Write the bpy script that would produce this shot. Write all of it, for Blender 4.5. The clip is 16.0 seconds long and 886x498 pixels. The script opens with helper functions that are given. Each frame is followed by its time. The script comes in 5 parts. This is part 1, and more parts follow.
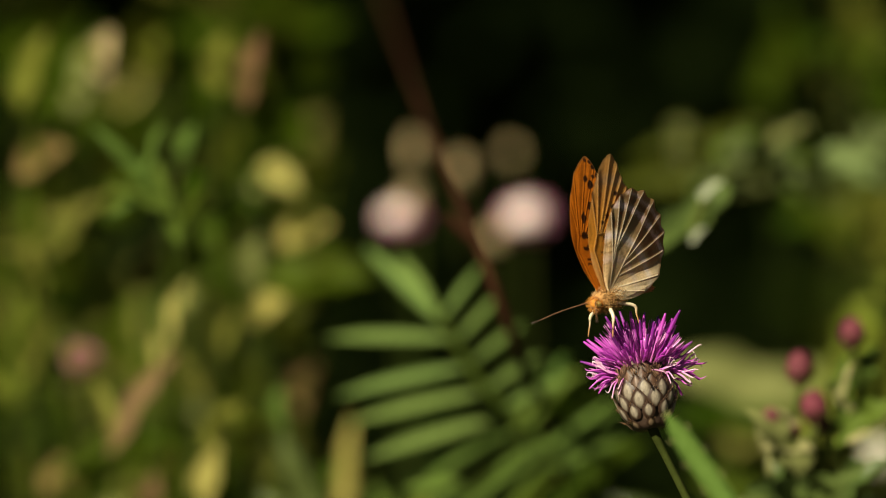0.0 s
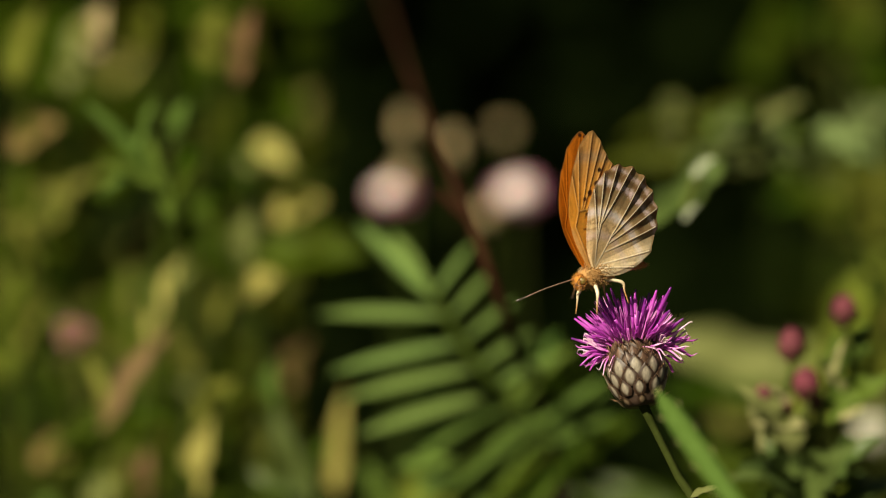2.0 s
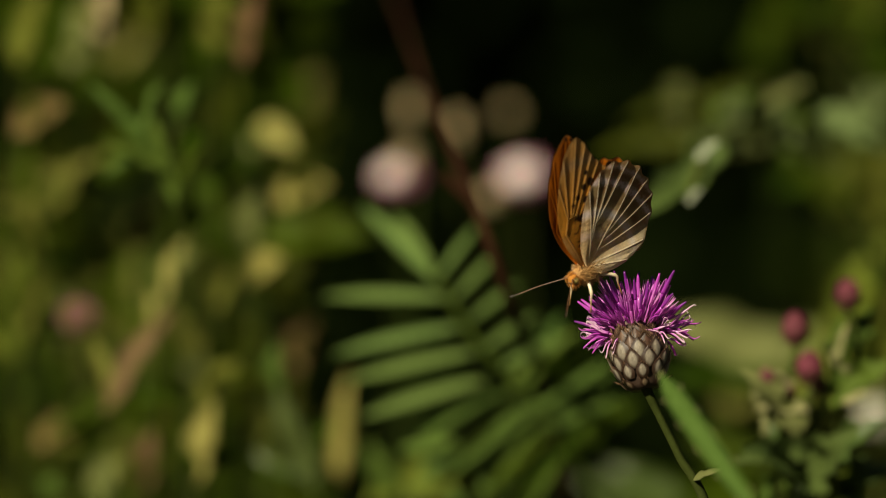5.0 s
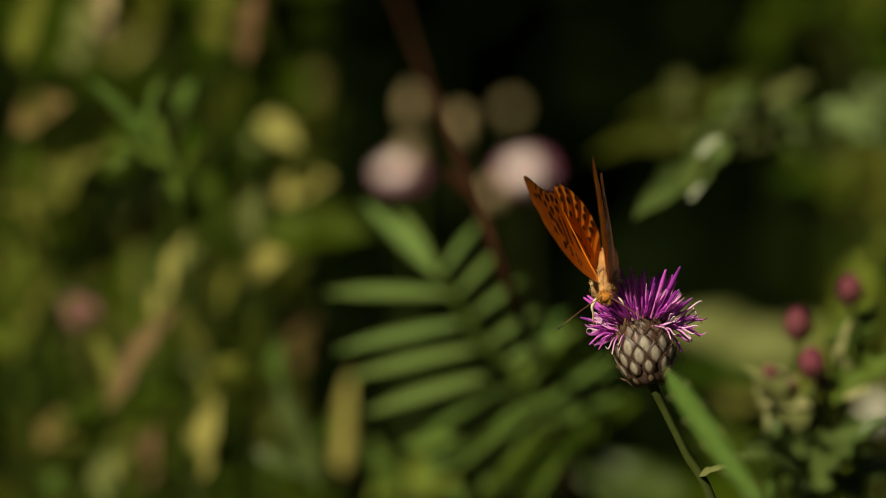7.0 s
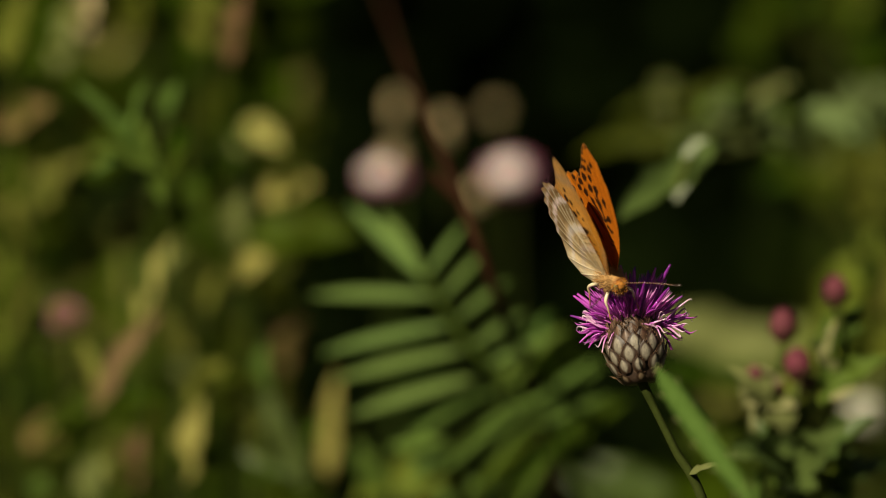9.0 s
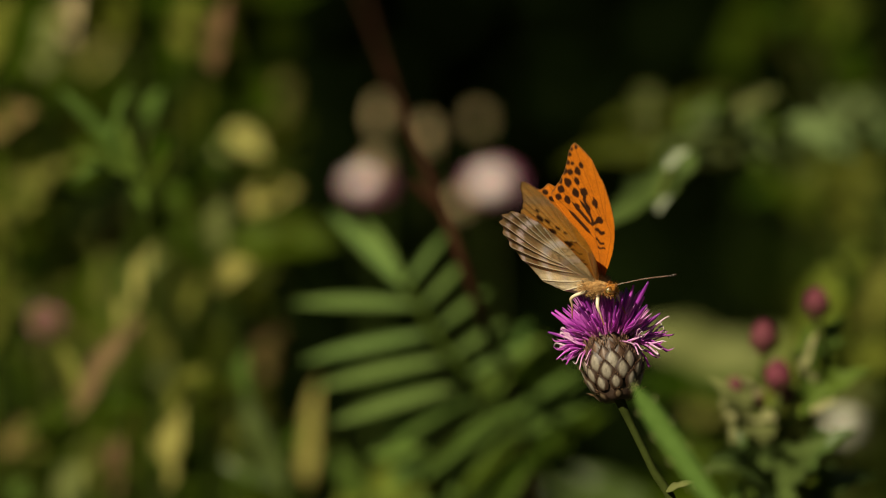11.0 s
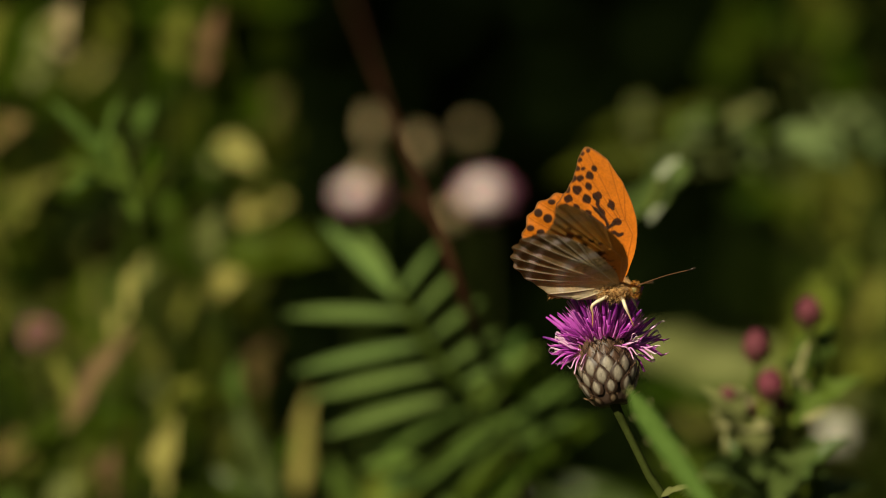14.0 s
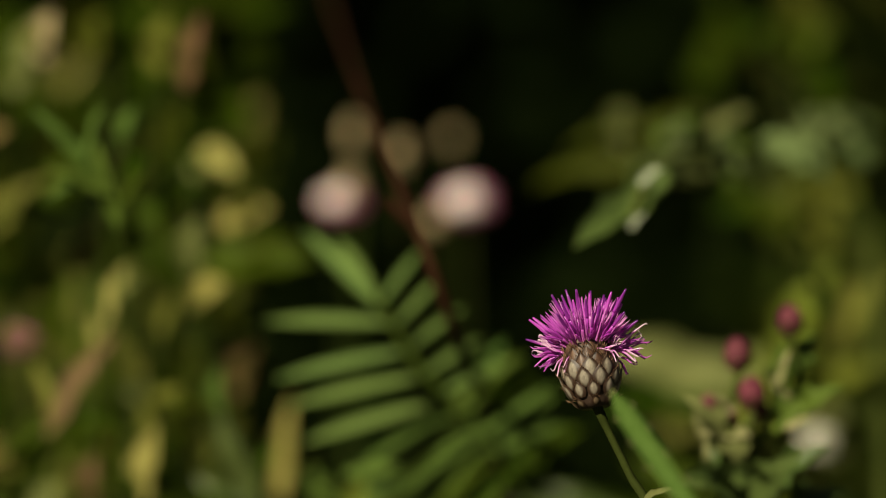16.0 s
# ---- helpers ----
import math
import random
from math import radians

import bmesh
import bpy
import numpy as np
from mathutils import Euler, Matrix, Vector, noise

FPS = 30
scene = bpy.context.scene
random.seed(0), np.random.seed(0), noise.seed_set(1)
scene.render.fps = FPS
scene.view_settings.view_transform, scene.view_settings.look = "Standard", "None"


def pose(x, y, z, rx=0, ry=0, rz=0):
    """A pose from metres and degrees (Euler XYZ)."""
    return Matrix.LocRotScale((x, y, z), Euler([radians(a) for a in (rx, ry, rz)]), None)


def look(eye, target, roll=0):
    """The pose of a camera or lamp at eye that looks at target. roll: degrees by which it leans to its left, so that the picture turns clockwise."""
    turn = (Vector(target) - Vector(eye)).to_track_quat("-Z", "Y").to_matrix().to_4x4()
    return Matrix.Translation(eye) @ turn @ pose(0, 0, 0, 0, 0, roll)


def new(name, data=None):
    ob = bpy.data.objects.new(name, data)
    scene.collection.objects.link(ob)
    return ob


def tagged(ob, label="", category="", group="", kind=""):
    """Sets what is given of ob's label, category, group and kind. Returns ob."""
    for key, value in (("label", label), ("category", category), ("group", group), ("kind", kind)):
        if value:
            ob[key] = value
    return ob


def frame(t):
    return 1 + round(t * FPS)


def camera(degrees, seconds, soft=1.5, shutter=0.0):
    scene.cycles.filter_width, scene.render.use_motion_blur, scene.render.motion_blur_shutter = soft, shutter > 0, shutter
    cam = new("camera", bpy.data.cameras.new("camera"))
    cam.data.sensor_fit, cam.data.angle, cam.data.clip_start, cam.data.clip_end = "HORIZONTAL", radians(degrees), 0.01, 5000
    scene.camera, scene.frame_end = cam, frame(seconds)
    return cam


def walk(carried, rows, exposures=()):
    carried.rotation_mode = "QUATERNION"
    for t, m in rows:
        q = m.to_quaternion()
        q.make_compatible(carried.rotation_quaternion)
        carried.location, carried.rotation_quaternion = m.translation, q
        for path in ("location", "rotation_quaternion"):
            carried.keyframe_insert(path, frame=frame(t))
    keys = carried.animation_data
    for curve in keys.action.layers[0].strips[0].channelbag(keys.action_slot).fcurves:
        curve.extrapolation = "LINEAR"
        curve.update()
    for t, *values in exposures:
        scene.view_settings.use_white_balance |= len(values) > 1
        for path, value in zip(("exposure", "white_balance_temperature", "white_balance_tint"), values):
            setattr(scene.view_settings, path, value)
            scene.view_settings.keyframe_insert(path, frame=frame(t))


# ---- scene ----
# ---- camera ----
cam = camera(12.0, 16.0, soft=0.9, shutter=0.6)
cam.data.dof.use_dof = True
cam.data.dof.focus_distance = 1.0
cam.data.dof.aperture_fstop = 5.9
cam.data.dof.aperture_blades = 0
EYE = (0.0, -1.0, 0.62)
# seconds, turn to the right, tilt up, lean (degrees)
PAN = [
    (0, -0.0000, 0.0000, 0.0000),
    (0.5, -0.0122, -0.0503, 0.0032),
    (1, -0.0011, -0.1062, 0.0697),
    (1.5, 0.0368, -0.1998, 0.0960),
    (2, 0.1017, -0.3178, 0.0739),
    (2.5, 0.1283, -0.4103, 0.1205),
    (3, 0.1209, -0.4703, 0.1485),
    (3.5, 0.1285, -0.4983, 0.0924),
    (4, 0.1356, -0.5227, 0.2188),
    (6.5, -0.0166, -0.5860, 0.2391),
    (7, 0.0176, -0.6047, 0.1917),
    (7.5, 0.0580, -0.6156, 0.1927),
    (8, 0.1028, -0.6100, 0.1221),
    (8.5, 0.1552, -0.5975, 0.0564),
    (9, 0.2184, -0.5761, 0.0030),
    (11.5, 0.4947, -0.4356, 0.5703),
    (12, 0.4863, -0.4258, 0.5588),
    (12.5, 0.4773, -0.4028, 0.5338),
    (13, 0.4911, -0.3683, 0.4940),
    (13.5, 0.5242, -0.3319, 0.3720),
    (14, 0.5730, -0.3115, 0.3081),
    (14.5, 0.6338, -0.2969, 0.3406),
    (15, 0.7044, -0.2777, 0.0844),
    (15.5, 0.7710, -0.2387, 0.3596),
    (16, 0.8279, -0.2072, 0.3955),
]
walk(cam, [(t, pose(*EYE, 0, 0, -turn) @ pose(0, 0, 0, 90 + tilt, 0, 0) @ pose(0, 0, 0, 0, 0, lean)) for t, turn, tilt, lean in PAN],
     exposures=[(0, 0.92, 7400, 6), (1.2, 0.90, 7400, 6), (2.7, 0.86, 7400, 5), (3.4, 0.53, 7400, 5), (4.2, 0.48, 7400, 5), (6.3, 0.45, 7400, 5), (16, 0.48, 7400, 5)])

# ---- light ----
SUN_AZIMUTH, SUN_HEIGHT = 216.0, 39.0
world = bpy.data.worlds.new("sky")
scene.world = world
world.use_nodes = True
sky = world.node_tree.nodes.new("ShaderNodeTexSky")
sky.sky_type, sky.sun_disc = "NISHITA", False
sky.sun_elevation, sky.sun_rotation = radians(SUN_HEIGHT), radians(SUN_AZIMUTH)
world.node_tree.nodes["Background"].inputs["Strength"].default_value = 0.012
world.node_tree.links.new(sky.outputs[0], world.node_tree.nodes["Background"].inputs["Color"])
sun = new("sun", bpy.data.lights.new("sun", "SUN"))
sun.data.energy, sun.data.angle, sun.data.color = 5.0, radians(0.5), (1.0, 0.93, 0.80)
_a, _h = radians(SUN_AZIMUTH), radians(SUN_HEIGHT)
SUNWARD = Vector((math.sin(_a) * math.cos(_h), math.cos(_a) * math.cos(_h), math.sin(_h)))
sun.matrix_world = look(tuple(SUNWARD * 6), (0, 0, 0.6))


# ---- materials ----
def nodes_of(name):
    m = bpy.data.materials.new(name)
    m.use_nodes = True
    t = m.node_tree
    return m, t, t.nodes["Principled BSDF"], t.nodes["Material Output"]


def node(t, kind, **values):
    n = t.nodes.new(kind)
    for key, value in values.items():
        n.inputs[key.replace("_", " ")].default_value = value
    return n


def mixed(t, fac, a, b, how="MIX"):
    """A colour mix; each of fac, a, b is a value or a socket."""
    n = t.nodes.new("ShaderNodeMix")
    n.data_type, n.blend_type = "RGBA", how
    for socket, v in ((n.inputs[0], fac), (n.inputs[6], a), (n.inputs[7], b)):
        if isinstance(v, (int, float)):
            socket.default_value = v
        elif isinstance(v, tuple):
            socket.default_value = (*v, 1)
        else:
            t.links.new(v, socket)
    return n.outputs[2]


def ramp(t, source, low, high):
    n = t.nodes.new("ShaderNodeMapRange")
    n.inputs["From Min"].default_value, n.inputs["From Max"].default_value = low, high
    t.links.new(source, n.inputs["Value"])
    return n.outputs[0]


def plant(name, dark, light, rough=0.5, thin=0.35, grain=180.0, patch=28.0, bump=0.25, tint=None):
    """Green tissue: two scales of mottling, a change from piece to piece, fine relief and light that shines through."""
    m, t, bsdf, out = nodes_of(name)
    at = t.nodes.new("ShaderNodeTexCoord")
    big, small = node(t, "ShaderNodeTexNoise", Scale=patch, Detail=3.0), node(t, "ShaderNodeTexNoise", Scale=grain, Detail=4.0)
    for n in (big, small):
        t.links.new(at.outputs["Object"], n.inputs["Vector"])
    info = t.nodes.new("ShaderNodeObjectInfo")
    c = mixed(t, ramp(t, big.outputs[0], 0.35, 0.65), dark, light)
    c = mixed(t, ramp(t, info.outputs["Random"], 0.0, 1.6), c, tint or tuple(0.6 * v for v in light))
    c = mixed(t, 0.35, c, mixed(t, ramp(t, small.outputs[0], 0.3, 0.7), (0.45, 0.45, 0.4), (1.0, 1.0, 1.0)), "MULTIPLY")
    t.links.new(c, bsdf.inputs["Base Color"])
    bsdf.inputs["Roughness"].default_value = rough
    bsdf.inputs["Specular IOR Level"].default_value = 0.5 if rough < 0.35 else 0.07 if rough < 0.8 else 0.03
    b = node(t, "ShaderNodeBump", Strength=bump, Distance=0.0006)
    t.links.new(small.outputs[0], b.inputs["Height"])
    t.links.new(b.outputs[0], bsdf.inputs["Normal"])
    if thin:
        glow = t.nodes.new("ShaderNodeBsdfTranslucent")
        t.links.new(mixed(t, 1.0, c, (1.0, 1.0, 0.55), "MULTIPLY"), glow.inputs["Color"])
        mix = node(t, "ShaderNodeMixShader", Fac=thin)
        t.links.new(bsdf.outputs[0], mix.inputs[1])
        t.links.new(glow.outputs[0], mix.inputs[2])
        t.links.new(mix.outputs[0], out.inputs["Surface"])
    return m


def patterned(name, rough=0.6, thin=0.0, sheen=0.0, grain=2500.0, spec=0.3, vary=0.3, through_tone=(1.0, 1.0, 1.0), through_mix=0.35):
    """A surface whose natural markings, on the wings with some painted pleat shade, are stored on the mesh as the
    colour attribute 'marks'.
    """
    m, t, bsdf, out = nodes_of(name)
    marks = t.nodes.new("ShaderNodeVertexColor")
    marks.layer_name = "marks"
    at = t.nodes.new("ShaderNodeTexCoord")
    small = node(t, "ShaderNodeTexNoise", Scale=grain, Detail=3.0)
    big = node(t, "ShaderNodeTexNoise", Scale=grain / 9, Detail=2.0)
    for n in (big, small):
        t.links.new(at.outputs["Object"], n.inputs["Vector"])
    c = mixed(t, vary, marks.outputs[0], mixed(t, ramp(t, small.outputs[0], 0.25, 0.75), (0.4, 0.4, 0.4), (1.0, 1.0, 1.0)), "MULTIPLY")
    c = mixed(t, vary * 0.8, c, mixed(t, ramp(t, big.outputs[0], 0.3, 0.7), (0.55, 0.5, 0.45), (1.0, 1.0, 1.0)), "MULTIPLY")
    t.links.new(c, bsdf.inputs["Base Color"])
    bsdf.inputs["Roughness"].default_value, bsdf.inputs["Specular IOR Level"].default_value = rough, spec
    if sheen:
        bsdf.inputs["Sheen Weight"].default_value = sheen
        bsdf.inputs["Sheen Roughness"].default_value = 0.4
    b = node(t, "ShaderNodeBump", Strength=0.3, Distance=0.0001)
    t.links.new(small.outputs[0], b.inputs["Height"])
    t.links.new(b.outputs[0], bsdf.inputs["Normal"])
    if thin:
        glow = t.nodes.new("ShaderNodeBsdfTranslucent")
        t.links.new(mixed(t, through_mix, c, through_tone), glow.inputs["Color"])
        mix = node(t, "ShaderNodeMixShader", Fac=thin)
        t.links.new(bsdf.outputs[0], mix.inputs[1])
        t.links.new(glow.outputs[0], mix.inputs[2])
        t.links.new(mix.outputs[0], out.inputs["Surface"])
    return m


GREEN = plant("leaf_green", (0.020, 0.048, 0.002), (0.048, 0.092, 0.005), tint=(0.070, 0.09, 0.006))
FRESH = plant("leaf_fresh", (0.080, 0.155, 0.026), (0.150, 0.235, 0.052), thin=0.4, tint=(0.11, 0.15, 0.018))
VETCH = plant("vetch_leaflet", (0.110, 0.198, 0.046), (0.190, 0.288, 0.084), thin=0.4, tint=(0.16, 0.22, 0.05))
LEAF = plant("knapweed_leaf", (0.048, 0.110, 0.018), (0.085, 0.165, 0.036), thin=0.35, tint=(0.12, 0.19, 0.04))
LIME = plant("leaf_lime", (0.085, 0.145, 0.010), (0.155, 0.215, 0.022), thin=0.4, tint=(0.22, 0.24, 0.04))
OLIVE = plant("leaf_olive", (0.095, 0.125, 0.010), (0.195, 0.215, 0.030), thin=0.4, tint=(0.25, 0.235, 0.06))
YELLOW = plant("leaf_yellowing", (0.31, 0.30, 0.075), (0.52, 0.50, 0.17), thin=0.4, tint=(0.40, 0.34, 0.09))
MOSS = plant("leaf_moss", (0.036, 0.048, 0.003), (0.070, 0.080, 0.007), thin=0.35, tint=(0.06, 0.075, 0.008))
WITHER = plant("leaf_withered", (0.15, 0.11, 0.034), (0.27, 0.20, 0.070), rough=0.8, thin=0.3, tint=(0.20, 0.13, 0.06))
STRAW = plant("leaf_straw", (0.26, 0.27, 0.10), (0.44, 0.44, 0.20), thin=0.35, tint=(0.46, 0.40, 0.22))
# hedge leaves darkened to near-black: the shade behind the meadow is in the colour
HEDGE_SHADE = plant("leaf_hedge_shade", (0.002, 0.005, 0.0006), (0.005, 0.011, 0.0012), rough=0.9, thin=0.15, tint=(0.010, 0.016, 0.003))
PALE = plant("leaf_pale", (0.13, 0.16, 0.040), (0.25, 0.28, 0.090), thin=0.35, tint=(0.20, 0.21, 0.08))
# pale colour that paints the sun's glints on the arching thistle
GLINT_PALE = plant("leaf_glint_pale", (0.25, 0.30, 0.18), (0.40, 0.44, 0.31), rough=0.45, thin=0.25, tint=(0.42, 0.45, 0.33))
DUSTY = plant("leaf_dusty", (0.100, 0.160, 0.048), (0.185, 0.250, 0.090), thin=0.3, tint=(0.13, 0.15, 0.06))
GREY = plant("leaf_grey_green", (0.045, 0.085, 0.016), (0.095, 0.145, 0.034), rough=0.34, thin=0.3, tint=(0.14, 0.17, 0.05))
DRY = plant("dry_leaf", (0.10, 0.050, 0.024), (0.18, 0.105, 0.050), rough=0.85, thin=0.25, tint=(0.22, 0.16, 0.08))
BROWN = plant("brown_stem", (0.016, 0.0070, 0.0036), (0.030, 0.0125, 0.0062), rough=0.95, thin=0.0, tint=(0.024, 0.012, 0.006))
STEM = plant("stem_green", (0.035, 0.055, 0.008), (0.065, 0.085, 0.014), rough=0.85, thin=0.0, grain=900.0, patch=120.0, tint=(0.07, 0.075, 0.025))
STALK = plant("stalk_dark_green", (0.014, 0.028, 0.004), (0.030, 0.048, 0.008), rough=0.85, thin=0.0, grain=1500.0, patch=200.0, tint=(0.035, 0.035, 0.010))
CREAM = plant("cream_petal", (0.40, 0.32, 0.17), (0.56, 0.46, 0.26), rough=0.7, thin=0.35, tint=(0.66, 0.52, 0.29))
PINK = plant("pink_petal", (0.60, 0.16, 0.36), (0.78, 0.32, 0.52), rough=0.6, thin=0.42, tint=(0.62, 0.2, 0.36))
WHITE = plant("white_petal", (0.92, 0.76, 0.76), (0.95, 0.86, 0.85), rough=0.6, thin=0.3, grain=60.0, tint=(0.90, 0.78, 0.78))
DOWN = plant("white_down", (0.52, 0.50, 0.40), (0.70, 0.68, 0.56), rough=0.8, thin=0.3, grain=60.0, tint=(0.8, 0.78, 0.68))
BUD = plant("bud_purple", (0.085, 0.018, 0.028), (0.15, 0.035, 0.05), rough=0.6, thin=0.0, grain=1500.0, patch=300.0, tint=(0.12, 0.04, 0.045))
SCALE = patterned("bract_scale", rough=0.48, grain=3000.0, spec=0.35, vary=0.6)
FLORET = patterned("floret", rough=0.28, thin=0.45, grain=3000.0, spec=0.8, vary=0.22, through_tone=(0.95, 0.35, 0.80))
WING = patterned("wing", rough=0.55, thin=0.34, grain=1800.0, spec=0.25, vary=0.45, through_tone=(0.95, 0.50, 0.18), through_mix=0.45)
FUR = patterned("fur", rough=0.8, sheen=0.15, grain=2200.0, vary=0.6)
CHITIN = patterned("chitin", rough=0.35, grain=3000.0, spec=0.5)


def earth(name, dark, light):
    m, t, bsdf, out = nodes_of(name)
    at = t.nodes.new("ShaderNodeTexCoord")
    big, small = node(t, "ShaderNodeTexNoise", Scale=1.7, Detail=5.0), node(t, "ShaderNodeTexNoise", Scale=60.0, Detail=6.0)
    for n in (big, small):
        t.links.new(at.outputs["Object"], n.inputs["Vector"])
    c = mixed(t, ramp(t, small.outputs[0], 0.3, 0.7), dark, light)
    c = mixed(t, ramp(t, big.outputs[0], 0.4, 0.7), c, (0.03, 0.05, 0.012))
    t.links.new(c, bsdf.inputs["Base Color"])
    bsdf.inputs["Roughness"].default_value = 0.95
    b = node(t, "ShaderNodeBump", Strength=0.8, Distance=0.02)
    t.links.new(small.outputs[0], b.inputs["Height"])
    t.links.new(b.outputs[0], bsdf.inputs["Normal"])
    return m


SOIL = earth("soil", (0.03, 0.02, 0.012), (0.07, 0.05, 0.03))


# ---- building helpers ----
def mesh_of(name, verts, faces, material, marks=None, smooth=True):
    me = bpy.data.meshes.new(name)
    me.from_pydata([tuple(v) for v in verts], [], faces)
    if smooth:
        me.polygons.foreach_set("use_smooth", [True] * len(me.polygons))
    if marks is not None:
        layer = me.color_attributes.new("marks", "FLOAT_COLOR", "POINT")
        flat = np.ones((len(verts), 4), dtype=np.float32)
        flat[:, :3] = marks
        layer.data.foreach_set("color", flat.ravel())
    me.materials.append(material)
    me.update()
    return me


def part(name, me, parent, m=None, label=""):
    """Links a mesh as one object under a thing or a part, at the pose m in that thing's space."""
    ob = new(name, me)
    ob.parent = parent
    if m is not None:
        ob.matrix_basis = m
    return tagged(ob, label)


def thing(name, place, label, category, group="", kind=""):
    ob = new(name)
    ob.empty_display_size = 0.02
    ob.matrix_basis = Matrix.Translation(place)
    return tagged(ob, label, category, group, kind)


def smooth_line(points, n):
    """A Catmull-Rom line through the points, n steps from point to point."""
    p = [Vector(q) for q in points]
    p = [2 * p[0] - p[1], *p, 2 * p[-1] - p[-2]]
    line = []
    for i in range(1, len(p) - 2):
        for k in range(n):
            s = k / n
            a, b, c, d = p[i - 1], p[i], p[i + 1], p[i + 2]
            line.append(0.5 * (2 * b + (c - a) * s + (2 * a - 5 * b + 4 * c - d) * s * s + (3 * b - a - 3 * c + d) * s ** 3))
    line.append(p[-2])
    return line


def tube(points, radii, sides=8, steps=4, ridges=0.0):
    """Vertices and faces of a tapered tube through the points, closed at its ends."""
    line = smooth_line(points, steps)
    r = np.interp(np.linspace(0, 1, len(line)), np.linspace(0, 1, len(radii)), radii).tolist()
    verts, faces = [], []
    side = Vector((0.31, 0.2, 0.93))
    for i, p in enumerate(line):
        along = (line[min(i + 1, len(line) - 1)] - line[max(i - 1, 0)]).normalized()
        side = (side - along * side.dot(along))
        if side.length < 1e-6:
            side = along.orthogonal()
        side.normalize()
        up = along.cross(side)
        for k in range(sides):
            a = 2 * math.pi * k / sides
            q = r[i] * (1 + ridges * (k % 2))
            verts.append(p + q * (math.cos(a) * side + math.sin(a) * up))
    for i in range(len(line) - 1):
        for k in range(sides):
            a, b = i * sides + k, i * sides + (k + 1) % sides
            faces.append((a, b, b + sides, a + sides))
    faces.append(tuple(range(sides))[::-1])
    faces.append(tuple(range((len(line) - 1) * sides, len(line) * sides)))
    return verts, faces


def merged(*pieces):
    verts, faces = [], []
    for v, f in pieces:
        n = len(verts)
        verts += list(v)
        faces += [tuple(i + n for i in q) for q in f]
    return verts, faces


def blade(width=0.2, peak=0.4, fold=0.25, droop=0.25, teeth=0, tooth=0.25, wave=0.0, twist=0.0, n=14, seed=1, thick=0.008):
    """A leaf of length 1 along x from its base, facing +z: width over length, where it is widest, the fold along its midrib, its droop, the teeth on each edge."""
    rng = random.Random(seed)
    n = max(n, teeth * 4)
    rows = []
    for i in range(n + 1):
        s = i / n
        w = 0.5 * width * (max(s, 1e-4) / peak) ** 0.7 * math.exp(0.7 * (1 - s / peak)) if s < peak else 0.5 * width * math.cos(math.pi / 2 * ((s - peak) / (1 - peak)) ** 1.25)
        w = max(w, 0.004)
        if teeth:
            f = (s * teeth) % 1.0
            w *= 1 - tooth + tooth * 2 * (f if f < 0.75 else (1 - f) * 3)
        z0 = -droop * s * s + wave * 0.05 * math.sin(9 * s + seed)
        row = []
        for k in (-1, -0.5, 0, 0.5, 1):
            y, z = k * w, abs(k) * w * fold * 2 + wave * w * 0.5 * abs(k) * math.sin(17 * s + 3 * k + seed) - (0.012 * width if k == 0 else 0)
            a = twist * s
            y, z = y * math.cos(a) - z * math.sin(a), y * math.sin(a) + z * math.cos(a)
            row.append((s - 0.15 * droop * s * s, y, z0 + z))
        rows.append(row)
    verts = [q for row in rows for q in row] + [(q[0], q[1], q[2] - thick * min(1, 3 * (1 - i / n) + 0.1)) for i, row in enumerate(rows) for q in row]
    m, faces = len(rows) * 5, []
    for i in range(n):
        for k in range(4):
            a = i * 5 + k
            faces.append((a, a + 5, a + 6, a + 1))
            faces.append((m + a, m + a + 1, m + a + 6, m + a + 5))
        for a, b in ((i * 5, 1), (i * 5 + 4, 0)):
            quad = (a, m + a, m + a + 5, a + 5)
            faces.append(quad[::-1] if b else quad)
    return verts, faces


def from_to(base, tip, face=(0, -1, 0.6), size=None):
    """The pose and size of a unit leaf that runs from base to tip with its upper side towards face."""
    base, tip = Vector(base), Vector(tip)
    x = tip - base
    length = size or x.length
    x.normalize()
    z = Vector(face)
    z = (z - x * z.dot(x)).normalized()
    y = z.cross(x)
    return Matrix.Translation(base) @ Matrix((x, y, z)).transposed().to_4x4() @ Matrix.Diagonal((length, length, length, 1))


LEAVES = {}


def leaf_mesh(kind, material, **shape):
    key = (kind, material.name, tuple(sorted(shape.items())))
    if key not in LEAVES:
        v, f = blade(**shape)
        LEAVES[key] = mesh_of(kind, v, f, material)
    return LEAVES[key]


# ---- ground and distance ----
def ground_sheet():
    """One sheet to the horizon, finely uneven close by."""
    xs = [-300, -60, -12, -5, *np.linspace(-3, 3, 31), 5, 12, 60, 300]
    verts = [(x, y, 0.02 * noise.noise((x * 2.1, y * 2.1, 0.3)) - 0.01 if abs(x) < 4 and abs(y) < 4 else -0.01) for y in xs for x in xs]
    n = len(xs)
    faces = [(j * n + i, j * n + i + 1, (j + 1) * n + i + 1, (j + 1) * n + i) for j in range(n - 1) for i in range(n - 1)]
    return tagged(new("ground", mesh_of("ground", verts, faces, SOIL)), "dark earth under the meadow plants", "ground", kind="structure")


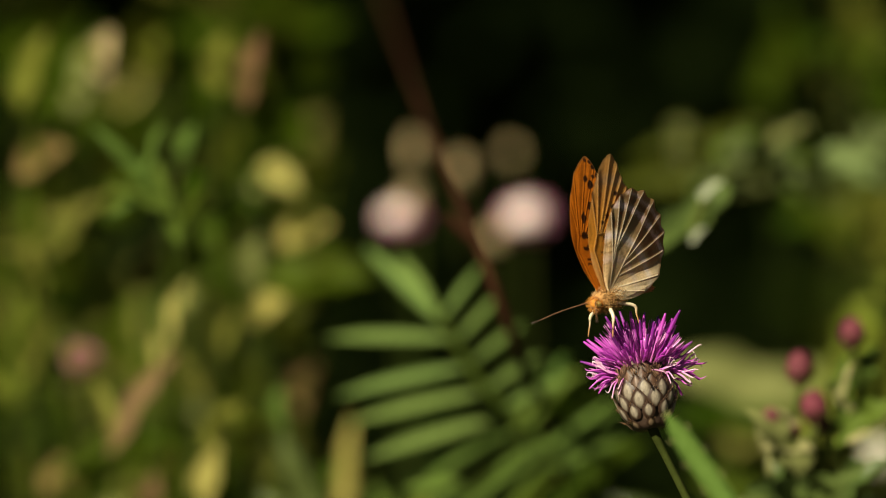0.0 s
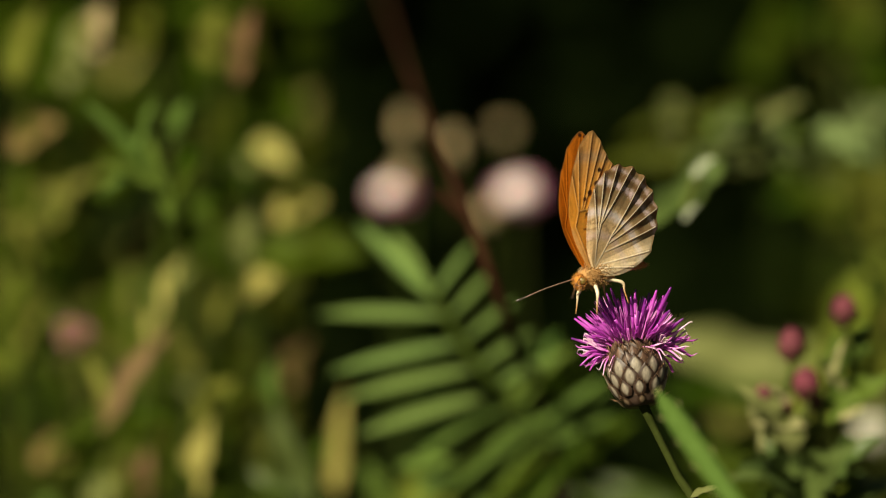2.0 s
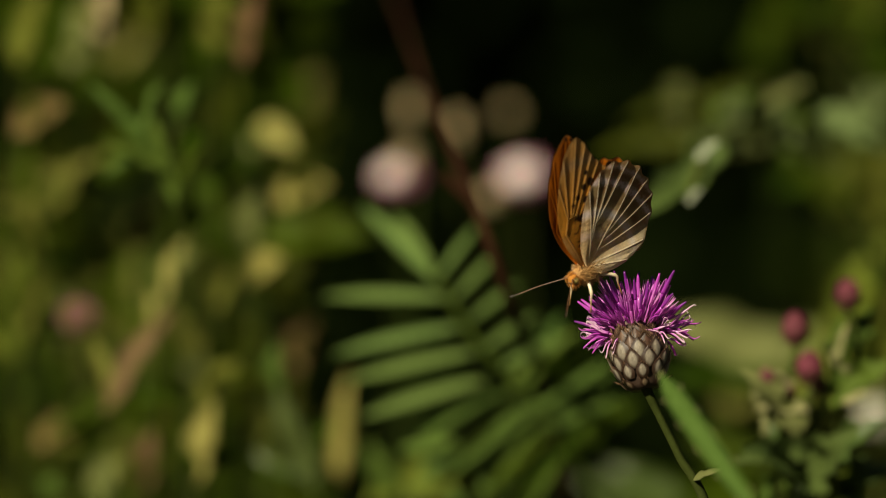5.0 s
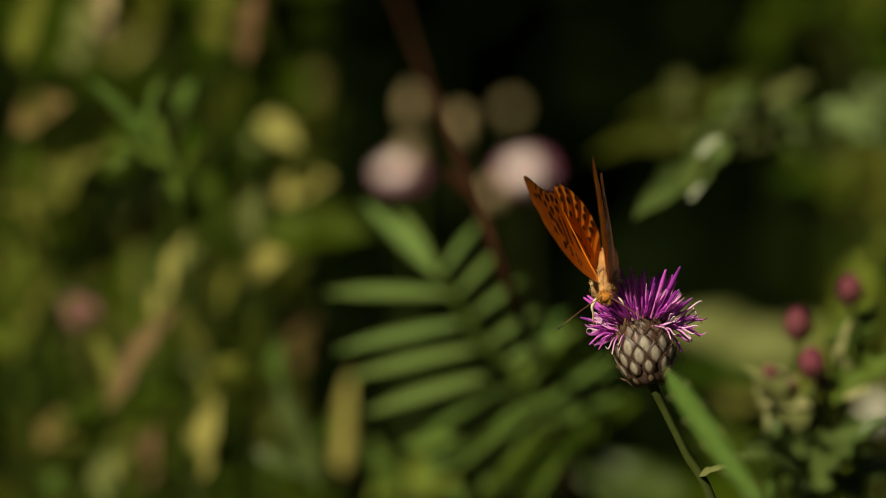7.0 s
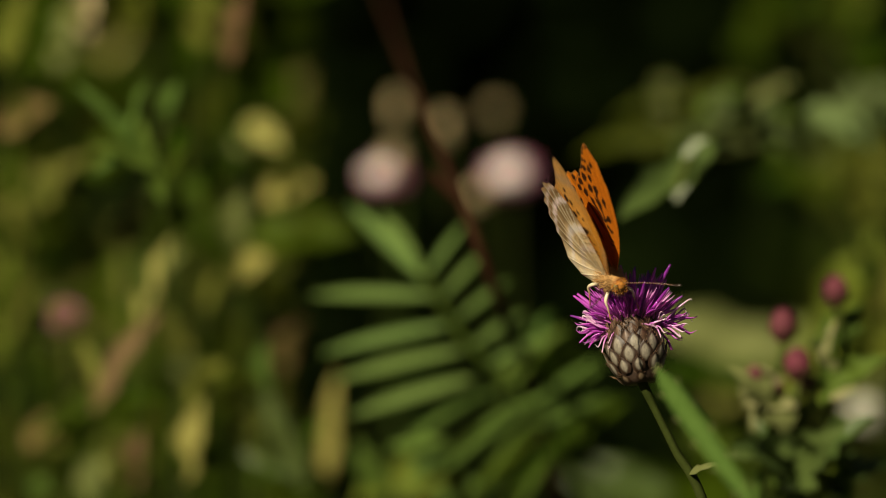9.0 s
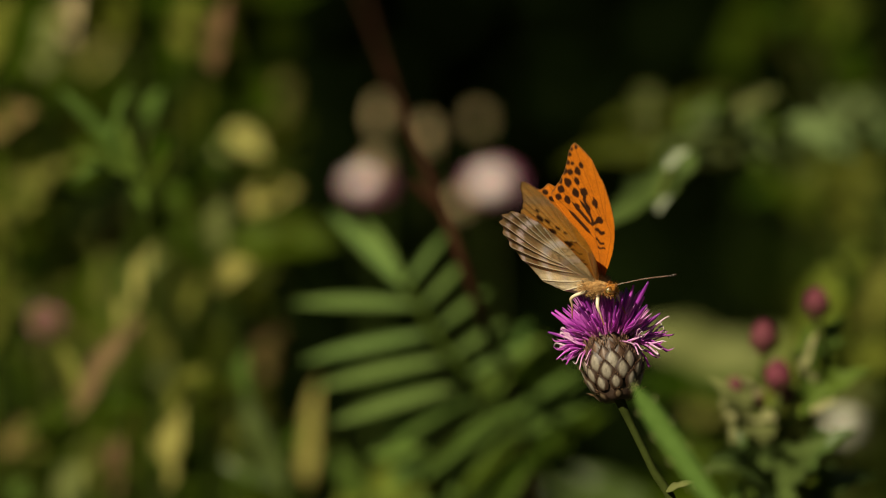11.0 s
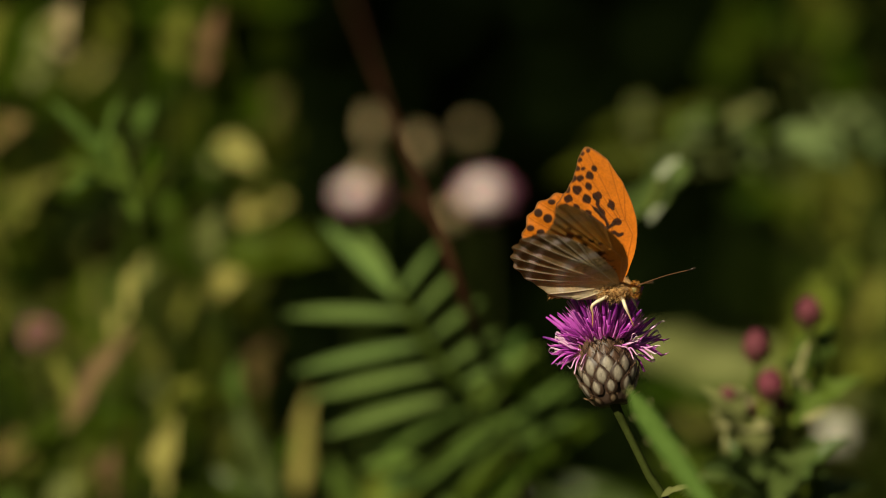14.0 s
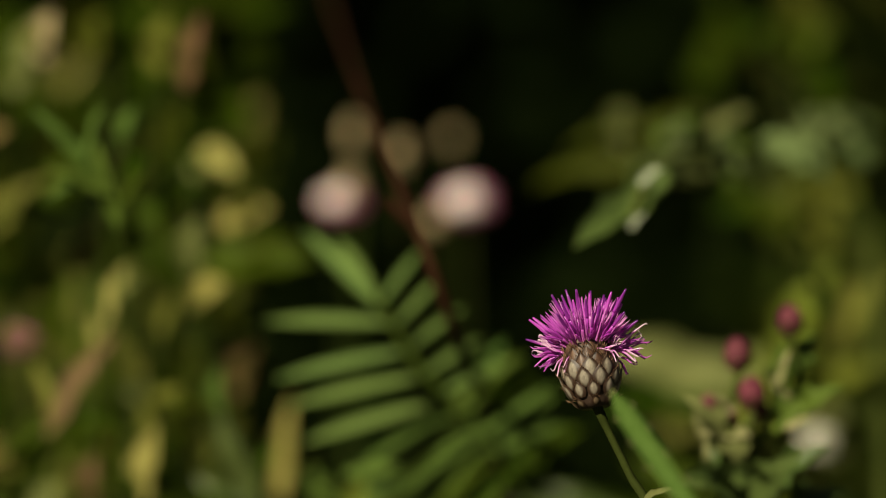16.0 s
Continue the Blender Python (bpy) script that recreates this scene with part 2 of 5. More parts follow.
def scatter(name, label, category, count, place, size, material, seed, slim=0.35, upright=0.3):
    """Many loose leaves joined into one mesh: place(rng) gives a point, size the span of lengths."""
    rng = random.Random(seed)
    verts, faces = [], []
    for _ in range(count):
        p = Vector(place(rng))
        out = Vector((rng.uniform(-1, 1), rng.uniform(-1, 1), rng.uniform(-0.6, 1) + upright)).normalized()
        side = out.cross(Vector((rng.uniform(-1, 1), rng.uniform(-1, 1), 0.5))).normalized()
        fold = out.cross(side)
        s = rng.uniform(*size)
        k = len(verts)
        w = slim * s * rng.uniform(0.7, 1.2)
        bend = rng.uniform(0.05, 0.3) * s
        verts += [p, p + out * s * 0.45 + side * w - fold * w * 0.4, p + out * s * 0.5 - fold * bend * 0.2, p + out * s * 0.45 - side * w - fold * w * 0.4, p + out * s + fold * bend * -1.0]
        faces += [(k, k + 1, k + 2), (k, k + 2, k + 3), (k + 1, k + 4, k + 2), (k + 2, k + 4, k + 3)]
    return tagged(new(name, mesh_of(name, verts, faces, material)), label, category, kind="stuff")


def grass_sheet(name, label, count, area, height, material, seed, avoid=None):
    rng = random.Random(seed)
    verts, faces = [], []
    for _ in range(count):
        x, y = rng.gauss(area[0], area[2]), rng.gauss(area[1], area[2])
        if avoid and avoid(x, y):
            continue
        h = rng.uniform(*height)
        a = rng.uniform(0, 2 * math.pi)
        d, w = Vector((math.cos(a), math.sin(a), 0)), rng.uniform(0.0015, 0.003)
        s = Vector((-d.y, d.x, 0)) * w
        lean = rng.uniform(0.1, 0.5) * h
        k, p = len(verts), Vector((x, y, -0.01))
        for f, u in ((1.0, 0.0), (0.9, 0.4), (0.6, 0.75)):
            q = p + Vector((0, 0, h * u * (1 - 0.1 * u))) + d * lean * u * u
            verts += [q - s * f, q + s * f]
        verts.append(p + Vector((0, 0, h * 0.9)) + d * lean)
        faces += [(k, k + 1, k + 3, k + 2), (k + 2, k + 3, k + 5, k + 4), (k + 4, k + 5, k + 6)]
    return tagged(new(name, mesh_of(name, verts, faces, material)), label, "grass", kind="stuff")


ground_sheet()
grass_sheet("grass", "green meadow grass between the taller plants", 17000, (0.0, 0.9, 1.5), (0.08, 0.34), GREEN, 5, lambda x, y: y < 0.05 or y > 3.0)
grass_sheet("grass", "low green grass in front of the flowers", 7000, (0.0, -0.6, 1.5), (0.05, 0.22), GREEN, 6, lambda x, y: y > 0.05)


def hedge_place(rng):
    z = rng.random() ** 0.8 * 2.6
    return rng.uniform(-3.2, 3.2), 2.7 + 0.25 * math.sin(z * 2.3) + rng.uniform(0, 1.0) - 0.5 * (z / 2.6) ** 2, z


# the hedge's shade comes from its leaf colour, not from anything above it
scatter("hedge", "near-black green hedge behind the meadow, its shade put into the leaf colour", "hedge", 42000, hedge_place, (0.05, 0.11), HEDGE_SHADE, 8)


def shade_backdrop():
    """A lumpy bank added behind the hedge to close its gaps, near-black to paint the shade inside it."""
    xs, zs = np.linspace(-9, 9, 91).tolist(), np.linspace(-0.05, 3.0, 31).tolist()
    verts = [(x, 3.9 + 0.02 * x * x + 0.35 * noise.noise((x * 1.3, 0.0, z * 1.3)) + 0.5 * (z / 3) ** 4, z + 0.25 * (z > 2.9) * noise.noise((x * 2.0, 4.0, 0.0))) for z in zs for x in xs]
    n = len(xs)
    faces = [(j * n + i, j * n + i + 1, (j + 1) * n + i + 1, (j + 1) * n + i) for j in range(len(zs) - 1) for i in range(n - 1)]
    tagged(new("backdrop", mesh_of("backdrop", verts, faces, HEDGE_SHADE)), "added near-black backdrop for the shade behind the hedge", "woodland", kind="structure")


shade_backdrop()


# ---- wild plants ----
def weed(root, height, material, leaf, count, seed, lean=(0.0, 0.0), width=0.24, label="leafy green meadow weed", start=0.3, group="meadow weeds", rise=0.5, stem_mat=None):
    """A leafy stalk: a tapered stem and leaves set round it in a spiral."""
    rng = random.Random(seed)
    ob = thing("meadow_weed", root, label, "plant", group)
    top = Vector((lean[0], lean[1], height))
    bow = Vector((rng.uniform(-0.03, 0.03), rng.uniform(-0.03, 0.03), 0))
    pts = [Vector((0, 0, -0.01)), top * 0.35 + bow, top * 0.7 + bow * 0.8, top]
    part("stem", mesh_of("stem", *tube(pts, (0.0016, 0.0012, 0.0006), 6), stem_mat or STEM), ob)
    line = smooth_line(pts, 12)
    turn = rng.uniform(0, 6)
    for i in range(count):
        f = start + (1 - start) * (i + rng.uniform(-0.3, 0.3)) / count
        p = line[min(len(line) - 1, max(0, int(f * (len(line) - 1))))]
        turn += 2.4 + rng.uniform(-0.3, 0.3)
        size = leaf * rng.uniform(0.7, 1.25) * (1.1 - 0.45 * f)
        d = Vector((math.cos(turn), math.sin(turn), rng.uniform(rise - 0.35, rise + 0.4)))
        shape = i % 3
        me = leaf_mesh("leaf", material, width=width, droop=(0.2, 0.45, 0.3)[shape], fold=(0.2, 0.3, 0.12)[shape], wave=0.5, twist=(0.3, -0.4, 0.1)[shape], seed=shape + 1, n=8)
        part("leaf", me, ob, from_to(p, p + d.normalized() * size, (0.2 * rng.uniform(-1, 1), 0.2 * rng.uniform(-1, 1), 1)))
    return ob


def spray(name, root, stems, leaves, label, category="plant", stem_mat=STEM, radius=(0.0022, 0.0008)):
    """A plant of given stems (lists of points) and leaves (base, tip, face, mesh), all in world metres."""
    ob = thing(name, root, label, category)
    r = Vector(root)
    for pts in stems:
        part("stem", mesh_of("stem", *tube([Vector(p) - r for p in pts], radius, 7, 5), stem_mat), ob)
    for base, tip, face, me in leaves:
        part("leaf", me, ob, from_to(Vector(base) - r, Vector(tip) - r, face))
    return ob


def pompon(root, stem, centre, radius, outer, inner, label, seed, count=130, name="pink_flower", category="flower", facing=(-0.34, -0.80, 0.50), wide=1.0):
    """A round flower head of many narrow florets that faces one way, on a bent stem, with a green cup behind it."""
    rng = random.Random(seed)
    ob, r = thing(name, root, label, category), Vector(root)
    c, axis = Vector(centre) - r, Vector(facing).normalized()
    turn = axis.to_track_quat("Z", "Y").to_matrix()
    part("stem", mesh_of("stem", *tube([*(Vector(p) - r for p in stem), c - axis * radius * 0.7], (0.0009, 0.0006), 7, 5), STALK), ob)
    cup = tube([c - axis * radius * 0.95, c - axis * radius * 0.6, c - axis * radius * 0.15], (radius * 0.18, radius * 0.5, radius * 0.55), 12, 4)
    part("cup", mesh_of("cup", *cup, STEM), ob)
    ball = [c + axis * radius * k for k in (-0.4, -0.1, 0.3, 0.6, 0.74)]
    part("disc", mesh_of("disc", *tube(ball, [radius * k for k in (0.34, 0.56, 0.64, 0.50, 0.14)], 14, 3), inner), ob)
    for which, material, lo, hi, n in (("rim", outer, -0.3, 0.78, int(count * 1.3)), ("centre", inner, 0.62, 1.0, int(count * 0.6))):
        pieces = []
        for _ in range(n):
            z = rng.uniform(lo, hi)
            a = rng.uniform(0, 2 * math.pi)
            d = turn @ Vector((math.cos(a) * math.sqrt(1 - z * z), math.sin(a) * math.sqrt(1 - z * z), z * 0.9))
            d = Vector((d.x * wide, d.y, d.z * (2 - wide))) * (1 + 0.22 * (wide - 1) * math.sin(3 * a + seed))
            w = radius * rng.uniform(0.06, 0.11)
            mid = c + d * radius * 0.6
            pieces.append(tube([c + d * radius * 0.1, mid, c + d * radius * rng.uniform(0.8, 1.1) + Vector((0, 0, rng.uniform(-0.1, 0.1) * radius))], (w * 0.6, w, w * 0.3), 4, 2))
        part(which, mesh_of(which, *merged(*pieces), material), ob)
    return ob


def pinnate_leaf():
    """A feathery vetch leaf: a midrib with narrow folded leaflets in two rows."""
    root = (0.0518, 0.2644, 0.5235)
    ob = thing("vetch_leaf", root, "fresh green feathered leaf with narrow paired leaflets", "leaf")
    r = Vector(root)
    rib = [root, (0.0335, 0.2435, 0.5581), (0.0142, 0.2331, 0.5772), (0.0068, 0.2331, 0.5871), (0.0002, 0.2331, 0.5984), (-0.0031, 0.2331, 0.6036)]
    part("midrib", mesh_of("midrib", *tube([Vector(p) - r for p in rib], (0.0008, 0.0006, 0.0004), 7, 6), FRESH), ob)
    rows = [
        ((0.0139, 0.2331, 0.5697), (-0.0238, 0.2331, 0.5597), 0.21), ((0.0109, 0.2331, 0.5780), (-0.0284, 0.2331, 0.5703), 0.19), ((0.0063, 0.2331, 0.5854), (-0.0322, 0.2383, 0.5780), 0.18),
        ((0.0026, 0.2331, 0.5937), (-0.0353, 0.2435, 0.5951), 0.19), ((-0.0006, 0.2331, 0.5984), (-0.0242, 0.2540, 0.6227), 0.2),
        ((-0.0015, 0.2331, 0.5995), (-0.0142, 0.2644, 0.6202), 0.20), ((-0.0003, 0.2331, 0.5995), (0.0113, 0.2435, 0.6164), 0.24), ((0.0046, 0.2331, 0.5934), (0.0168, 0.2435, 0.6077), 0.27),
        ((0.0089, 0.2331, 0.5871), (0.0243, 0.2435, 0.5993), 0.26), ((0.0129, 0.2331, 0.5788), (0.0294, 0.2435, 0.5901), 0.28), ((0.0180, 0.2331, 0.5735), (0.0377, 0.2435, 0.5835), 0.3),
        ((0.0201, 0.2383, 0.5662), (-0.0108, 0.2540, 0.5496), 0.17), ((0.0259, 0.2383, 0.5621), (0.0010, 0.2540, 0.5420), 0.16), ((0.0317, 0.2383, 0.5584), (0.0144, 0.2540, 0.5378), 0.18),
        ((0.0293, 0.2383, 0.5604), (0.0510, 0.2435, 0.5768), 0.26), ((0.0335, 0.2435, 0.5551), (0.0543, 0.2435, 0.5651), 0.25), ((0.0377, 0.2435, 0.5485), (0.0246, 0.2540, 0.5277), 0.2),
    ]
    for i, (a, b, w) in enumerate(rows):
        me = leaf_mesh("leaflet", VETCH if i < 11 else FRESH, width=w * (0.44 if i > 10 else 0.58 if w < 0.23 else 0.50), peak=0.5, fold=0.22, droop=0.06, seed=i % 3 + 1, n=12)
        part("leaflet", me, ob, from_to(Vector(a) - r, Vector(b) - r, (-0.25, -1, 0.75)))
    return ob


def thistle_buds():
    """A branching thistle top with round purple buds in green cups."""
    root = (0.0994, 0.1300, -0.0050)
    ob, r = thing("thistle", root, "green branching thistle top with round purple buds", "plant"), Vector(root)
    fork = (0.0971, 0.1300, 0.5596)
    part("stem", mesh_of("stem", *tube([Vector(p) - r for p in (root, (0.1009, 0.1300, -0.0050), (0.0994, 0.1300, 0.5202), fork)], (0.0032, 0.0024, 0.0016), 8, 8, 0.08), STEM), ob)
    twigs = [((fork, (0.0941, 0.1300, 0.5717), (0.0953, 0.1280, 0.5808), (0.0954, 0.1280, 0.5869)), 0.00375, (0.0954, 0.1280, 0.5888)),
             ((fork, (0.0989, 0.1250, 0.5689), (0.0992, 0.1250, 0.5757)), 0.0038, (0.0991, 0.1250, 0.5785)),
             ((fork, (0.0910, 0.1300, 0.5656), (0.0885, 0.1300, 0.5724)), 0.0024, (0.0880, 0.1300, 0.5750)),
             ((fork, (0.0940, 0.1200, 0.5661), (0.0928, 0.1200, 0.5699)), 0.0022, (0.0928, 0.1200, 0.5721)),
             ((fork, (0.1029, 0.1350, 0.5669), (0.1029, 0.1350, 0.5707)), 0.0022, (0.1027, 0.1350, 0.5733)),
             (((0.0986, 0.1300, 0.5429), (0.1094, 0.1400, 0.5651), (0.1125, 0.1400, 0.5819), (0.1105, 0.1380, 0.5942)), 0.0035, (0.1105, 0.1380, 0.5979))]
    for i, (pts, size, head) in enumerate(twigs):
        pts, head = [Vector(p) - r for p in pts], Vector(head) - r
        part("twig", mesh_of("twig", *tube(pts, (0.0012, 0.0010), 7, 5), STEM), ob)
        up = (head - pts[-1]).normalized()
        ball = tube([head - up * size * 1.5, head - up * size * 0.9, head - up * size * 0.2, head + up * size * 0.5, head + up * size * 1.05], (size * 0.25, size * 0.85, size, size * 0.85, size * 0.25), 14, 4)
        bud = part("bud", mesh_of("bud", *ball, BUD), ob, label="round purple thistle bud")
        side = up.orthogonal().normalized()
        for k in range(9):
            a = 2 * math.pi * k / 9 + i
            d = Matrix.Rotation(a, 3, up) @ side
            me = leaf_mesh("sepal", PALE, width=0.45, droop=-0.2, fold=0.15, n=6, peak=0.35)
            part("sepal", me, bud, from_to(head - up * size * 1.45 + d * size * 0.2, head + d * size * 1.08 - up * size * 0.2, d))
    spiny = dict(width=0.36, peak=0.45, teeth=4, tooth=0.3, fold=0.3, wave=0.8)
    for a, b, face in (((0.1054, 0.1300, 0.5671), (0.1203, 0.1200, 0.5826), (-0.4, -1, 0.7)), ((0.0955, 0.1200, 0.5586), (0.0835, 0.1100, 0.5785), (0.5, -1, 0.4)), ((0.0985, 0.1200, 0.5541), (0.0805, 0.1000, 0.5582), (0.1, -1, 0.8)),
                       ((0.1000, 0.1200, 0.5511), (0.1155, 0.1100, 0.5666), (-0.2, -1, 0.8)), ((0.1094, 0.1400, 0.5712), (0.1054, 0.1300, 0.5899), (-0.6, -1, 0.3)), ((0.1117, 0.1400, 0.5804), (0.1173, 0.1500, 0.5970), (-0.5, -1, 0.3)),
                       ((0.0985, 0.1200, 0.5436), (0.1017, 0.0900, 0.5632), (-0.3, -1, 0.5)), ((0.0985, 0.1200, 0.5436), (0.0871, 0.0900, 0.5617), (0.2, -1, 0.7)), ((0.0994, 0.1300, 0.5414), (0.1225, 0.1200, 0.5556), (-0.2, -1, 0.9)), ((0.0940, 0.1200, 0.5661), (0.0835, 0.1200, 0.5706), (0, -1, 0.8)), ((0.0902, 0.1200, 0.5518), (0.0868, 0.1200, 0.5661), (-0.3, -1, 0.4))):
        part("leaf", leaf_mesh("leaf", PALE if b[0] < 0.086 and b[2] > 0.56 else GREY if b[2] < 0.568 else FRESH, **spiny), ob, from_to(Vector(a) - r, Vector(b) - r, face))
    for a, b, material in (((0.1007, 0.1200, 0.5439), (0.1005, 0.1100, 0.5545), LIME), ((0.0872, 0.1200, 0.5411), (0.0879, 0.1100, 0.5515), FRESH), ((0.0959, 0.1250, 0.5423), (0.0920, 0.1150, 0.5565), FRESH), ((0.1130, 0.1300, 0.5405), (0.1090, 0.1200, 0.5532), FRESH), ((0.1050, 0.1250, 0.5408), (0.1062, 0.1150, 0.5520), LIME)):
        part("leaf", leaf_mesh("leaf", material, **spiny), ob, from_to(Vector(a) - r, Vector(b) - r, (-0.3, -0.9, 0.7)))
    for a, b in (((0.0848, 0.1200, 0.5704), (0.0919, 0.1150, 0.5744)), ((0.0871, 0.1200, 0.5652), (0.0829, 0.1150, 0.5714)), ((0.0875, 0.1150, 0.5564), (0.0848, 0.1100, 0.5657)), ((0.1060, 0.1300, 0.5784), (0.1078, 0.1250, 0.5877)),
                 ((0.1074, 0.1200, 0.5683), (0.1129, 0.1150, 0.5730)), ((0.0984, 0.1200, 0.5667), (0.0845, 0.1150, 0.5692)), ((0.0946, 0.1200, 0.5727), (0.0897, 0.1150, 0.5774)), ((0.1071, 0.1300, 0.5799), (0.1074, 0.1240, 0.5892)), ((0.1088, 0.1200, 0.5765), (0.1040, 0.1140, 0.5820))):
        part("leaf", leaf_mesh("leaf", STRAW, width=0.26, peak=0.4, fold=0.3, droop=0.25, wave=0.6, teeth=3, tooth=0.2), ob, from_to(Vector(a) - r, Vector(b) - r, (-0.4, -0.8, 0.5)), "pale straw-coloured spiny leaf")
    return ob


def arching_thistle():
    """A tall thistle whose lobed, spiny leaves arch out of the dark."""
    root = (0.1885, 0.4200, -0.0050)
    ob, r = thing("thistle", root, "tall grey-green thistle with arching lobed spiny leaves", "plant"), Vector(root)
    part("stem", mesh_of("stem", *tube([Vector(p) - r for p in (root, (0.1840, 0.4300, 0.3000), (0.1699, 0.4500, 0.6115), (0.1509, 0.4200, 0.6478), (0.1173, 0.3400, 0.6470), (0.0886, 0.2400, 0.6424), (0.0748, 0.1800, 0.6358), (0.0685, 0.1650, 0.6238))],
                                       (0.004, 0.003, 0.0022, 0.0016, 0.0010), 8, 8, 0.1), STEM), ob)
    lobed = dict(width=0.52, peak=0.45, teeth=5, tooth=0.45, fold=0.28, wave=0.9, droop=0.10)
    band = dict(width=0.16, peak=0.5, teeth=6, tooth=0.3, fold=0.3, wave=0.6, droop=0.12)
    slender = dict(width=0.30, peak=0.42, teeth=3, tooth=0.22, fold=0.3, wave=0.5, droop=-0.12)
    curved = dict(width=0.30, peak=0.45, teeth=4, tooth=0.45, fold=0.3, wave=0.7, droop=0.22)
    # two small pale leaves added where the glossy leaf would glint
    glint = leaf_mesh("leaf", GLINT_PALE, width=0.40, peak=0.5, fold=0.3, droop=0.2, wave=0.6, n=8)
    for a, b in (((0.0711, 0.1650, 0.6332), (0.0759, 0.1600, 0.6394)), ((0.0685, 0.1600, 0.6213), (0.0708, 0.1550, 0.6261))):
        part("leaf", glint, ob, from_to(Vector(a) - r, Vector(b) - r, (-0.5, -0.7, 0.5)), "small pale curled leaf added as a painted sun glint")
    for a, b, face, shape, material in (((0.0804, 0.1800, 0.6378), (0.0531, 0.1600, 0.6138), (-0.27, -0.89, 0.36), slender, GREY),
                                        ((0.1014, 0.4200, 0.6461), (0.0463, 0.4500, 0.6406), (-0.2, -0.75, 0.7), band, MOSS),
                                        ((0.1146, 0.4800, 0.6617), (0.0619, 0.5000, 0.6540), (-0.2, -0.75, 0.7), band, MOSS),
                                        ((0.0841, 0.4500, 0.6504), (0.0806, 0.4300, 0.6640), (-0.5, -0.8, 0.4), lobed, PALE),
                                        ((0.0938, 0.3000, 0.6397), (0.0895, 0.2900, 0.6563), (-0.5, -0.8, 0.4), lobed, DUSTY),
                                        ((0.1094, 0.3000, 0.6387), (0.1034, 0.2900, 0.6529), (-0.5, -0.8, 0.4), lobed, DUSTY),
                                        ((0.1268, 0.3000, 0.6506), (0.1188, 0.2800, 0.6673), (-0.5, -0.8, 0.4), slender, PALE),
                                        ((0.1190, 0.3200, 0.6502), (0.1365, 0.3000, 0.6405), (-0.2, -0.75, 0.7), lobed, DUSTY),
                                        ((0.1518, 0.3600, 0.6539), (0.1316, 0.3400, 0.6560), (-0.2, -0.75, 0.7), lobed, DUSTY),
                                        ((0.1069, 0.3800, 0.6409), (0.0945, 0.3600, 0.6351), (-0.2, -0.75, 0.7), slender, PALE),
                                        ((0.1374, 0.5000, 0.6291), (0.1573, 0.4800, 0.6470), (-0.5, -0.8, 0.4), lobed, MOSS),
                                        ((0.1566, 0.5000, 0.6151), (0.1534, 0.4800, 0.6380), (-0.5, -0.8, 0.4), lobed, OLIVE),
                                        ((0.1337, 0.4600, 0.6348), (0.1231, 0.4400, 0.6509), (-0.5, -0.8, 0.4), lobed, GREY),
                                        ((0.1375, 0.3000, 0.5957), (0.1328, 0.2800, 0.6145), (-0.5, -0.8, 0.4), slender, FRESH),
                                        ((0.1638, 0.4000, 0.6474), (0.1438, 0.3800, 0.6599), (-0.5, -0.8, 0.4), lobed, DUSTY),
                                        ((0.0903, 0.3400, 0.6451), (0.0775, 0.3200, 0.6429), (-0.2, -0.75, 0.7), curved, GREY),
                                        ((0.0810, 0.3800, 0.6477), (0.0779, 0.3600, 0.6609), (-0.5, -0.75, 0.55), lobed, PALE),
                                        ((0.0972, 0.3600, 0.6446), (0.0975, 0.3400, 0.6577), (-0.5, -0.75, 0.55), lobed, FRESH),
                                        ((0.1038, 0.3400, 0.6532), (0.1172, 0.3200, 0.6581), (-0.5, -0.75, 0.55), slender, PALE),
                                        ((0.1094, 0.3200, 0.6377), (0.1111, 0.3000, 0.6497), (-0.5, -0.75, 0.55), lobed, FRESH),
                                        ((0.1307, 0.3400, 0.6489), (0.1239, 0.3200, 0.6643), (-0.5, -0.75, 0.55), slender, DUSTY),
                                        ((0.1316, 0.3400, 0.6516), (0.1377, 0.3200, 0.6387), (-0.5, -0.75, 0.55), lobed, DUSTY),
                                        ((0.0869, 0.4000, 0.6453), (0.0708, 0.3800, 0.6495), (-0.5, -0.75, 0.55), slender, OLIVE),
                                        ((0.1538, 0.4200, 0.6535), (0.1412, 0.4000, 0.6624), (-0.5, -0.75, 0.55), lobed, OLIVE),
                                        ((0.0880, 0.3600, 0.6509), (0.1011, 0.3400, 0.6536), (-0.5, -0.75, 0.55), slender, FRESH)):
        part("leaf", leaf_mesh("leaf", material, **shape), ob, from_to(Vector(a) - r, Vector(b) - r, face))
    return ob


pinnate_leaf()
thistle_buds()
arching_thistle()

# a bare brown stalk leaning across the clearing
_root = (0.0632, 0.1900, -0.0050)
spray("dead_stalk", _root, [[_root, (0.0481, 0.3000, 0.4354), (0.0342, 0.2700, 0.5589), (0.0255, 0.2200, 0.5809), (0.0205, 0.1650, 0.5928), (0.0095, 0.1650, 0.6217), (-0.0032, 0.2400, 0.6534), (-0.0160, 0.4200, 0.6925), (-0.0253, 0.5200, 0.7221)],
                            [(0.0095, 0.1650, 0.6217), (0.0048, 0.1650, 0.6256), (0.0009, 0.1650, 0.6295)]], [], "thin reddish brown bare stalk, leaning", "stalk", BROWN, (0.0018, 0.0016, 0.0011))

